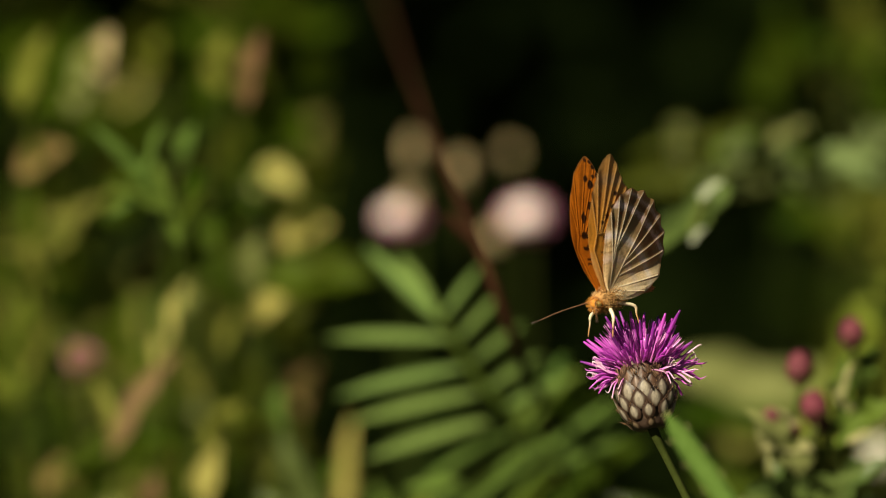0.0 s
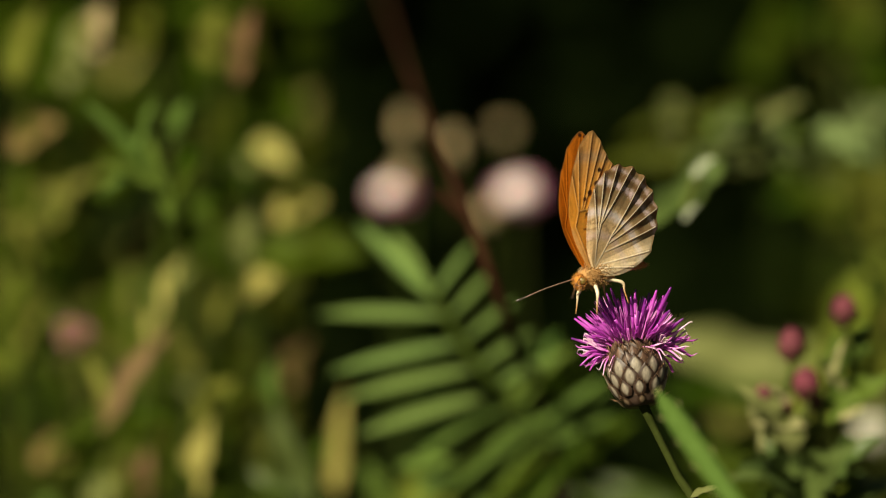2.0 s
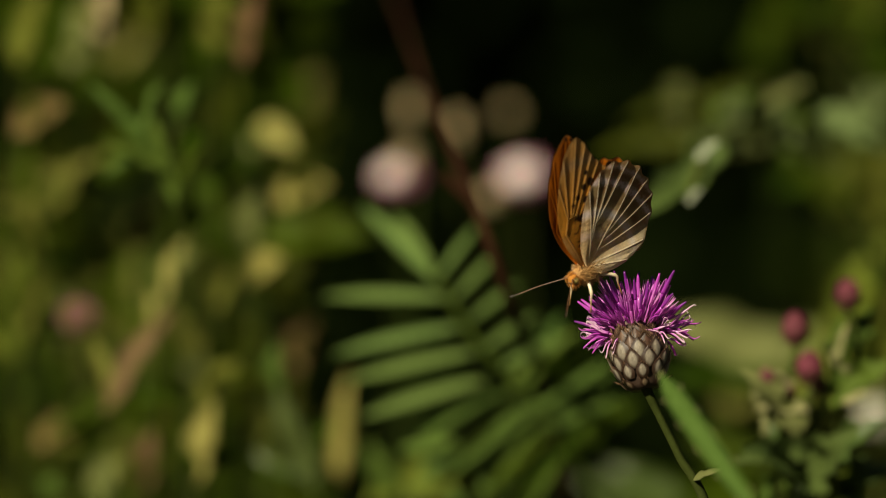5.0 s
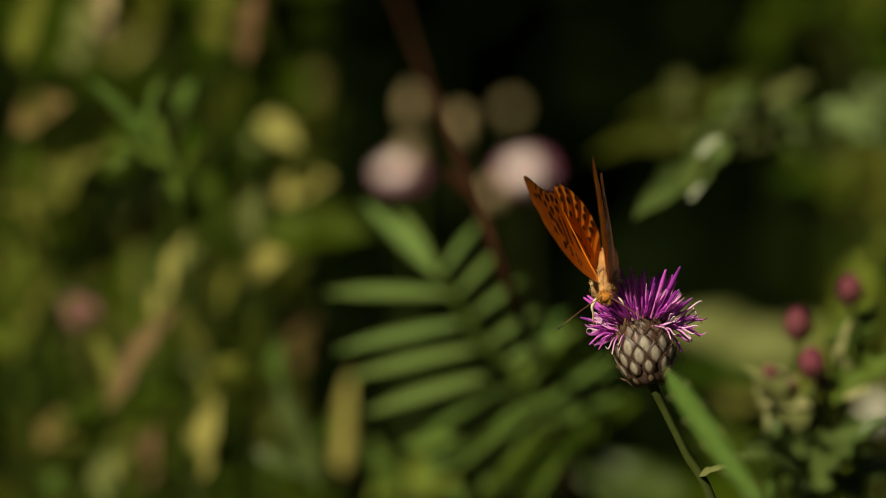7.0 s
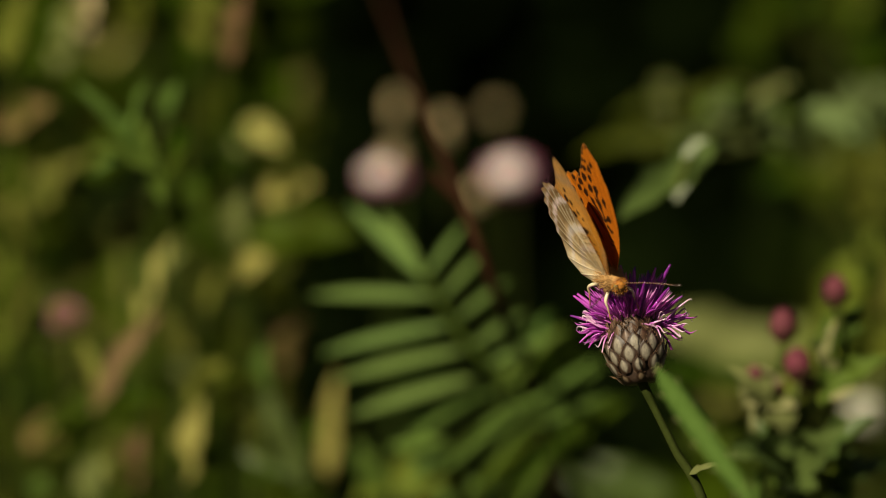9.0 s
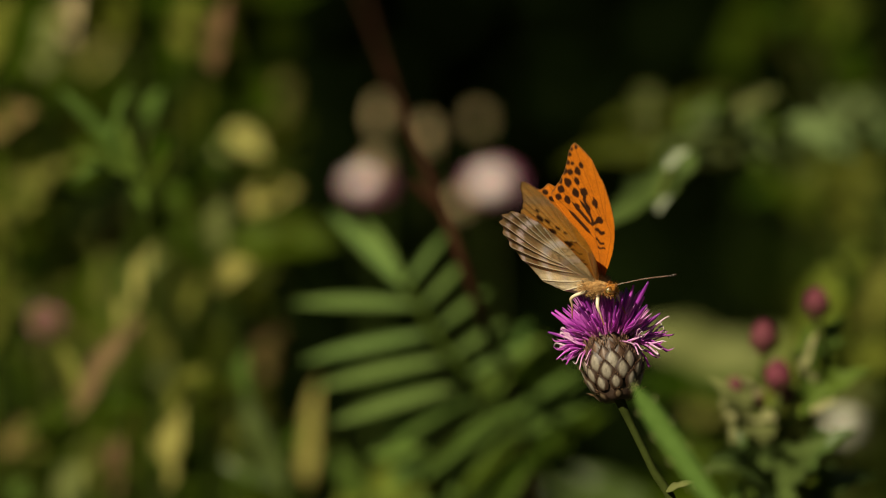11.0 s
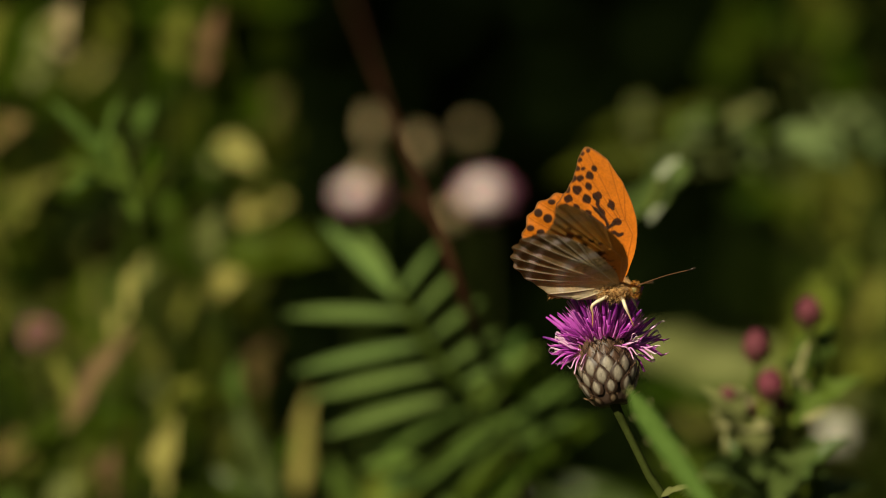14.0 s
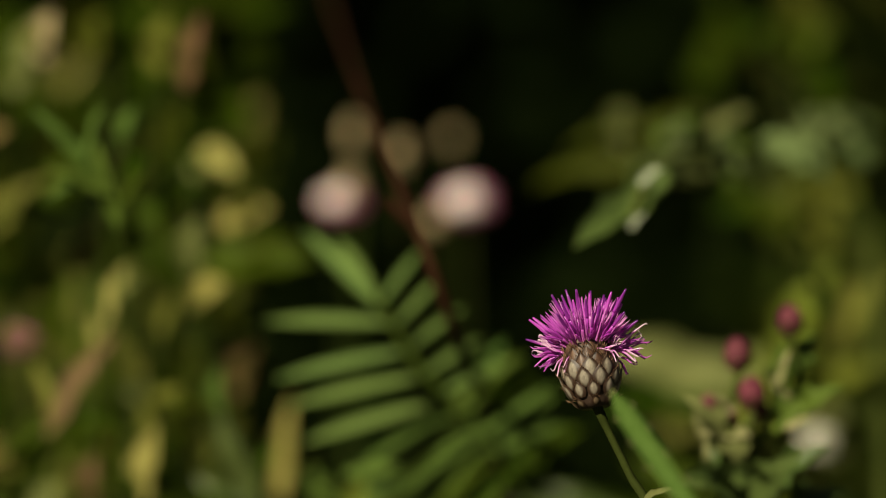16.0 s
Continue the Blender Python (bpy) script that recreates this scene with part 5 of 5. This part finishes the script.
    colour = put(colour, soft(np.abs(away - 0.945), 0.018, 0.03) * 0.65, lilac)
    lower = np.clip((3.5 - p[:, 1]) / 5, 0, 1) * (1 - 0.85 * np.clip((away - 0.66) / 0.1, 0, 1))
    colour = put(colour, lower * 0.65, (0.92, 0.83, 0.56))
    # brown beside the veins, part pigment, part painted shade of the pleats
    shade = soft(np.abs(near - 0.32), 0.12, 0.2) * np.clip((rim - 0.45) * 3, 0, 1) * (0.38 + 0.35 * np.clip(grain * 2 + 0.5, 0, 1))
    colour = put(colour, shade, (0.11, 0.058, 0.028))
    colour = put(colour, soft(near, 0.15, 0.12) * 0.95, (0.92, 0.81, 0.58))
    return put(colour, soft(1 - rim, 0.018, 0.02) * 0.7, (0.42, 0.24, 0.11))


def wing_mesh(name, outline, fore, side):
    """A thin wing of two faces in the plane of x (forward) and y (outward), upper face to +z; side is 1 on the left, -1 on the right."""
    edge = np.array([tuple(q)[:2] for q in smooth_line([(*q, 0.0) for q in outline], 12)])
    steps = np.r_[0, np.cumsum(np.linalg.norm(np.diff(edge, axis=0), axis=1))]
    nv, nu = 330, 110
    grid = np.linspace(0, steps[-1], nv)
    edge = np.c_[np.interp(grid, steps, edge[:, 0]), np.interp(grid, steps, edge[:, 1])]
    veins = FORE_VEINS if fore else HIND_VEINS
    tips = np.array([b for a, b in veins[:9]])
    gap = np.min(np.linalg.norm(edge[:, None] - tips[None], axis=2), axis=1)
    far = np.linalg.norm(edge, axis=1) > (17 if fore else 15)
    edge = edge * (1 + np.where(far, (0.012 if fore else 0.026) * (soft(gap, 1.1, 1.6) - 0.5), 0))[:, None]
    root = np.array((-0.2, 0.4))
    u = np.linspace(0, 1, nu) ** 0.85
    p = (root + u[:, None, None] * (edge - root)[None]).reshape(-1, 2)
    rim = np.repeat(u, nv)
    near = np.min([to_segment(p, a, b)[0] for a, b in veins], axis=0)
    rib = 0.10 * soft(near, 0.16, 0.30) * np.clip(rim * 3, 0, 1)
    pleat = {True: (0.15, 0.12), False: (0.27, 0.28)}[fore][0 if side > 0 else 1] * np.clip(near, 0, 1.5) / 1.5 * np.clip((rim - 0.35) * 2.2, 0, 1)
    reach = np.clip(np.linalg.norm(p, axis=1) / (33.0 if fore else 26.0), 0, 1)
    relief = pleat + 0.45 * (rim ** 2) * np.sin(p[:, 1] * 0.11 + 0.4) - (0.8 if fore else 0.9) * np.sin(math.pi * reach ** 0.9)
    relief = relief + (0.0 if fore else -0.55 - 1.1 * np.clip((1.5 - p[:, 1]) / 4, 0, 1) * np.clip(rim * 3, 0, 1))
    verts, marks = [], []
    for layer, upper in ((0.05, True), (-0.05, False)):
        z = relief + (layer + (rib if upper else -rib)) * np.clip((1 - rim) * 30, 0.1, 1)
        verts.append(np.c_[p[:, 0], side * p[:, 1], z] * 0.00096)
        marks.append(wing_marks(p, rim, fore, upper))
    i, j = np.meshgrid(np.arange(nu - 1), np.arange(nv - 1), indexing="ij")
    a = (i * nv + j).ravel()
    top = np.c_[a, a + nv, a + nv + 1, a + 1]
    if side > 0:
        top = top[:, ::-1]
    low = top[:, ::-1] + nu * nv
    return mesh_of(name, np.vstack(verts), np.vstack([top, low]).tolist(), WING, np.vstack(marks))


def tinted(v, tone, other, seed, scale=900.0):
    f = np.array([0.5 + 0.5 * noise.noise((q[0] * scale, q[1] * scale, q[2] * scale + seed)) for q in v])[:, None]
    return np.array(tone) * (1 - f) + np.array(other) * f


def hairs(points, radius, count, length, back, seed):
    """Short hairs that stand out from a line of points with the given radii."""
    rng = random.Random(seed)
    pieces = []
    for _ in range(count):
        i = rng.random() * (len(points) - 1)
        k = int(i)
        p = Vector(points[k]).lerp(Vector(points[k + 1]), i - k)
        q = radius[k] + (radius[k + 1] - radius[k]) * (i - k)
        a = rng.uniform(0, 2 * math.pi)
        d = Vector((rng.uniform(-0.2, 0.2) - back, math.cos(a), math.sin(a))).normalized()
        s = p + Vector((0, math.cos(a), math.sin(a))) * q * 0.9
        t = s + d * length * rng.uniform(0.6, 1.2)
        pieces.append(tube([s, (s + t) / 2 + Vector((0, 0, -0.00008)), t], (0.00006, 0.00005, 0.00001), 3, 1))
    return merged(*pieces)


def feeler_pose(side, d):
    """An antenna on its side of the head, pointing along d."""
    return Matrix.Translation((0.0047, side * 0.00048, -0.00134)) @ Vector(d).to_track_quat("X", "Z").to_matrix().to_4x4()


def butterfly():
    """A silver-washed orange butterfly: furry body, head with eyes and antennae, jointed legs, four wings. x is forward, z up; the wing roots lie at the origin."""
    mm = lambda *q: tuple(c * 0.00096 for c in q)
    ob = thing("butterfly", (0, 0, 0), "orange fritillary butterfly with black spots and pale underwings", "butterfly")
    spine = [mm(-4.5, 0, -1.6), mm(-3, 0, -1.8), mm(-0.4, 0, -1.9), mm(2.2, 0, -2.0), mm(3.6, 0, -2.2)]
    girth = [0.0013, 0.0021, 0.0026, 0.0022, 0.0012]
    v, f = merged(tube(spine, girth, 14, 4), hairs(spine, girth, 950, 0.0018, 0.5, 3))
    part("thorax", mesh_of("thorax", v, f, FUR, tinted(v, (0.40, 0.17, 0.04), (0.60, 0.38, 0.15), 1)), ob, label="orange-brown furry thorax")
    tail = [mm(-3.5, 0, -1.5), mm(-7, 0, -1.7), mm(-11, 0, -2.1), mm(-14.5, 0, -2.8), mm(-17.5, 0, -3.5)]
    girth = [0.0014, 0.0015, 0.0014, 0.0011, 0.0004]
    v, f = merged(tube(tail, girth, 14, 5), hairs(tail, girth, 300, 0.0007, 0.9, 4))
    part("abdomen", mesh_of("abdomen", v, f, FUR, tinted(v, (0.46, 0.15, 0.02), (0.62, 0.36, 0.13), 2)), ob, label="slim buff and orange abdomen")
    feelers = []
    nose = [mm(3.0, 0, -2.2), mm(3.9, 0, -2.3), mm(4.9, 0, -2.4), mm(5.6, 0, -2.7)]
    girth = [0.0009, 0.0015, 0.0014, 0.0006]
    v, f = merged(tube(nose, girth, 12, 4), hairs(nose, girth, 380, 0.0011, -0.4, 5))
    head = part("head", mesh_of("head", v, f, FUR, tinted(v, (0.44, 0.14, 0.010), (0.66, 0.30, 0.05), 3)), ob, label="small orange furry head")
    for side in (1, -1):
        c = Vector(mm(4.5, side * 1.1, -2.2))
        axis = Vector((0.25, side, 0.1)).normalized()
        v, f = tube([c - axis * 0.0007, c - axis * 0.0004, c + axis * 0.0002, c + axis * 0.00065], (0.0005, 0.0009, 0.00085, 0.0003), 14, 4)
        part("eye", mesh_of("eye", v, f, CHITIN, tinted(v, (0.07, 0.045, 0.015), (0.40, 0.32, 0.09), 4, 2600.0)), head, label="dull yellow-green eye")
        v, f = tube([Vector((0, 0, 0)), Vector((0.0075, 0, 0.0003)), Vector((0.0134, 0, 0)), Vector((0.0144, 0, 0)), Vector((0.0152, 0, 0))], (0.00012, 0.00010, 0.00013, 0.00030, 0.00022), 7, 5)
        far = np.array([q[0] for q in v])[:, None] / 0.0152
        feelers.append(part("antenna", mesh_of("antenna", v, f, CHITIN, np.where(far > 0.88, np.array((0.03, 0.015, 0.01)), np.array((0.15, 0.07, 0.035)))), ob, feeler_pose(side, (0.8, side * 0.5, 0.2))))
        for k, (x, knee, foot) in enumerate(((1.2, (2.6, 3.6, -5.6), (4.4, 4.0, -10.6)), (-1.6, (-5.6, 3.6, -5.0), (-6.0, 4.2, -10.6)))):
            flip = lambda q: Vector(mm(q[0], side * q[1], q[2]))
            pts = [flip((x, 1.2, -3.2)), flip(knee), flip(tuple(a * 0.6 + b * 0.4 for a, b in zip(knee, foot))), flip(foot)]
            v, f = tube(pts, (0.00046, 0.00044, 0.00022, 0.00013), 8, 4)
            d = np.array([min(1.0, max(0.0, ((Vector(q) - pts[0]).length - 0.0045) / 0.002)) for q in v])[:, None]
            part("leg", mesh_of("leg", v, f, CHITIN, np.array((0.72, 0.62, 0.42)) * (1 - d) + np.array((0.42, 0.22, 0.08)) * d), ob, label="cream and brown jointed leg")
    wings = []
    for side, which in ((1, "left"), (-1, "right")):
        wings.append(part("forewing", wing_mesh("forewing", FORE, True, side), ob, label="orange forewing with black spots and streaks"))
        wings.append(part("hindwing", wing_mesh("hindwing", HIND, False, side), ob, label="hindwing, orange above, silvery buff with pale veins below"))
    return ob, wings, feelers


flower = knapweed()
insect, (fore_left, hind_left, fore_right, hind_right), (feeler_left, feeler_right) = butterfly()


def wing_pose(side, lift, sweep):
    """A wing raised by lift degrees from level and swept forward in its own plane."""
    return pose(0.00096, side * 0.00106, -0.0004) @ pose(0, 0, 0, side * lift) @ pose(0, 0, 0, 0, 0, -side * sweep)


# seconds; place of the wing roots; heading, pitch, roll; lift of left and right wings; sweep of forewings and hindwings
FLIGHT = [
    (0, 0.0383, -0.0070, 0.6101, 226.8, -13.3, -0.3, 89.5, 80.8, 8.1, 6.4),
    (0.3, 0.0378, -0.0071, 0.6096, 223.5, -14.5, 3.4, 89.5, 84.5, 8.3, 6.3),
    (0.6, 0.0378, -0.0072, 0.6097, 223.7, -13.9, 3.3, 89.5, 85.3, 8.4, 6.4),
    (1, 0.0374, -0.0073, 0.6100, 223.9, -13.0, 3.3, 89.5, 86.3, 8.5, 6.4),
    (1.5, 0.0374, -0.0074, 0.6104, 224.2, -12.0, 3.2, 89.5, 87.6, 8.7, 6.5),
    (2, 0.0368, -0.0072, 0.6101, 218.5, -13.5, 0.6, 89.5, 88.0, 8.9, 6.9),
    (2.5, 0.0363, -0.0071, 0.6095, 212.9, -15.1, -1.9, 89.5, 88.3, 9.1, 7.2),
    (3, 0.0354, -0.0069, 0.6091, 207.2, -16.6, -4.5, 89.5, 88.7, 9.3, 7.6),
    (3.5, 0.0356, -0.0068, 0.6082, 204.4, -18.7, -10.0, 89.5, 89.3, 11.0, 6.7),
    (4.2, 0.0342, -0.0068, 0.6072, 200.4, -21.7, -17.7, 89.5, 89.5, 13.4, 5.5),
    (5.4, 0.0348, -0.0068, 0.6069, 225.0, -30.0, -10.0, 89.5, 89.5, 13.4, 2.0),
    (6.3, 0.0369, -0.0020, 0.5999, 248.0, -43.4, -0.9, 89.5, 82.7, 24.0, -9.4),
    (6.5, 0.0370, -0.0010, 0.5999, 253.0, -43.4, -0.9, 89.5, 82.7, 24.0, -9.4),
    (6.8, 0.0378, -0.0030, 0.6015, 262.6, -38.3, 4.5, 89.5, 76.0, 17.3, -7.6),
    (7, 0.0384, -0.0040, 0.6025, 268.9, -34.9, 8.2, 89.5, 64.7, 12.9, -6.4),
    (7.5, 0.0399, -0.0071, 0.6023, 278.9, -10.7, 9.9, 89.5, 82.9, -6.1, 13.5),
    (8, 0.0412, -0.0071, 0.6033, 287.5, -20.8, 14.1, 88.2, 68.5, 9.1, -0.1),
    (8.2, 0.0419, -0.0074, 0.6041, 302.3, -17.9, 14.2, 85.4, 64.7, 6.8, 2.8),
    (8.3, 0.0424, -0.0076, 0.6049, 313.0, -15.0, 14.3, 82.6, 60.9, 4.4, 5.7),
    (8.4, 0.0426, -0.0073, 0.6047, 306.0, -18.0, 18.0, 86.5, 71.0, 8.0, 4.2),
    (8.5, 0.0427, -0.0070, 0.6046, 302.0, -20.0, 21.0, 88.5, 77.0, 10.5, 3.2),
    (8.6, 0.0427, -0.0070, 0.6045, 300.0, -20.3, 22.0, 89.5, 80.4, 11.3, 3.0),
    (9, 0.0431, -0.0070, 0.6047, 298.5, -20.3, 22.0, 89.5, 80.4, 11.3, 3.0),
    (9.2, 0.0430, -0.0070, 0.6046, 303.0, -20.3, 22.0, 86.0, 76.0, 11.3, 3.0),
    (10.2, 0.0427, -0.0070, 0.6042, 308.0, -20.3, 22.0, 84.0, 70.0, 11.3, 3.0),
    (11.3, 0.0447, -0.0066, 0.6061, 319.0, -6.9, 21.8, 84.0, 66.0, 9.4, -2.9),
    (11.5, 0.0447, -0.0066, 0.6060, 319.2, -6.9, 21.8, 89.3, 73.1, 9.4, -2.9),
    (11.75, 0.0440, -0.0067, 0.6052, 332.0, -1.1, 32.4, 89.5, 86.0, 11.3, -1.3),
    (12, 0.0445, -0.0067, 0.6053, 337.2, -1.1, 32.4, 89.5, 89.5, 11.3, -1.3),
    (12.5, 0.0453, -0.0067, 0.6053, 337.2, -1.1, 32.4, 89.5, 89.5, 11.3, -1.3),
    (13, 0.0463, -0.0067, 0.6056, 339.0, 3.0, 30.0, 89.5, 89.5, 11.3, -1.3),
    (13.3, 0.0478, -0.0067, 0.6055, 340.0, 1.0, 35.0, 89.5, 89.5, 13.0, -1.3),
    (13.55, 0.0494, -0.0067, 0.6055, 340.0, 0.0, 38.0, 89.5, 89.5, 14.0, -1.3),
    (13.7, 0.0498, -0.0067, 0.6056, 341.0, 0.5, 33.0, 89.0, 86.0, 12.5, -1.3),
    (13.8, 0.0510, -0.0077, 0.6072, 342.4, 1.6, 24.0, 88.0, 76.0, 10.2, 1.8),
    (14, 0.0509, -0.0077, 0.6073, 342.4, 1.6, 14.8, 84.5, 51.0, 10.2, 1.8),
    (14.2, 0.0468, -0.0071, 0.6093, 336.2, 4.8, 15.4, 77.2, 63.5, 9.9, -0.5),
    (14.3, 0.0467, -0.0071, 0.6093, 336.2, 4.8, 15.4, 80.0, 67.0, 9.9, -0.5),
    (14.4, 0.0471, -0.0074, 0.6101, 321.1, 1.3, 15.1, 81.6, 64.3, 11.9, -5.6),
    (14.5, 0.0474, -0.0073, 0.6109, 308.8, 2.6, 15.2, 58.0, 40.2, 19.1, 3.8),
    (14.6, 0.0437, -0.0070, 0.6098, 309.9, -1.2, 15.6, 83.6, 68.6, 12.1, -3.7),
    (14.7, 0.0455, -0.0072, 0.6117, 327.7, 3.7, 13.4, 86.6, 88.4, 14.3, -4.7),
    (14.8, 0.0486, 0.0100, 0.6308, 230.0, 42.5, 63.3, 20.0, -8.0, -4.0, 0.0),
    (14.9, 0.0590, 0.0150, 0.6479, 285.0, 50.0, 0.0, -32.0, -36.0, 14.0, 4.0),
    (15, 0.0607, -0.0100, 0.6672, 277.5, 66.3, 4.9, 30.0, 40.0, 10.0, 0.0),
    (15.1, 0.0681, 0.0200, 0.6887, 290.0, 60.0, 0.0, -20.0, -20.0, 12.0, 4.0),
    (15.2, 0.0751, 0.0300, 0.7082, 292.0, 62.0, 0.0, 45.0, 45.0, 12.0, 4.0),
    (15.3, 0.0844, 0.0500, 0.7242, 295.0, 55.0, 0.0, -25.0, -25.0, 12.0, 4.0),
    (15.5, 0.1047, 0.1000, 0.7725, 300.0, 50.0, 0.0, 40.0, 40.0, 12.0, 4.0),
    (15.75, 0.1466, 0.2000, 0.8482, 305.0, 45.0, 0.0, -25.0, -25.0, 12.0, 4.0),
    (16, 0.1937, 0.3000, 0.9552, 310.0, 45.0, 0.0, 40.0, 40.0, 12.0, 4.0),
]
# seconds; how far the flower has swung to the right and up (mm at the head)
SWAY = [
    (0, 0.00, 0.00),
    (0.5, 0.66, -0.21),
    (1, 0.16, -0.32),
    (1.5, 0.04, -0.33),
    (2, -0.32, 0.00),
    (2.5, -0.56, -0.18),
    (3, -1.02, -0.07),
    (3.5, -0.64, -0.06),
    (4, -0.79, 0.28),
    (5.2, -0.35, 0.05),
    (6.5, 0.11, -0.12),
    (7, 0.41, -0.02),
    (7.5, 0.85, 0.12),
    (8, 0.93, 0.30),
    (8.5, 1.21, 0.33),
    (9, 1.49, 0.66),
    (10.2, 1.10, -0.20),
    (11.5, 0.65, -0.95),
    (12, 0.97, -0.51),
    (12.5, 1.54, -0.52),
    (13, 1.49, -0.22),
    (13.5, 1.47, -0.20),
    (14, 1.28, 0.37),
    (14.5, 1.02, 0.37),
    (14.7, 0.95, 0.45),
    (15, 1.10, 1.40),
    (15.25, 2.70, 2.30),
    (15.5, 3.89, 3.28),
    (15.75, 2.90, 2.50),
    (16, 1.70, 1.55),
]


def ahead(side, t):
    """How far (degrees) the forewing on that side is held in front of its fellow."""
    times, turns = ((0, 1.0, 4.2, 6.3, 16), (0, 0.3, 0.6, 0, 0)) if side < 0 else ((0, 11.5, 11.75, 13.6, 13.9, 16), (0, 0, 1.0, 1.0, 0, 0))
    return float(np.interp(t, times, turns))


def motions():
    root = Vector(flower.matrix_basis.translation)
    arm = 0.60
    walk(flower, [(t, Matrix.Translation(root + Vector((0, 0, u / 1000))) @ pose(0, 0, 0, 0, math.degrees(s / 1000 / arm))) for t, s, u in SWAY])
    walk(insect, [(t, Matrix.Translation((x, y, z)) @ pose(0, 0, 0, 0, 0, yaw) @ pose(0, 0, 0, 0, -pitch) @ pose(0, 0, 0, roll)) for t, x, y, z, yaw, pitch, roll, *_ in FLIGHT])
    for side, fore, hind, k in ((1, fore_left, hind_left, 7), (-1, fore_right, hind_right, 8)):
        walk(fore, [(row[0], wing_pose(side, row[k], row[9] + ahead(side, row[0]))) for row in FLIGHT])
        walk(hind, [(row[0], wing_pose(side, row[k] - 1.2, row[10])) for row in FLIGHT])
    for side, feeler, low, high in ((1, feeler_left, (0.75, 0.65, -0.13), (0.80, 0.59, 0.10)), (-1, feeler_right, (0.74, -0.65, -0.18), (0.49, -0.82, 0.29))):
        walk(feeler, [(t, feeler_pose(side, Vector(low).lerp(Vector(high), f))) for t, f in ((0, 0), (4.2, 0), (8, 0.5), (11.3, 1), (16, 1))])


motions()
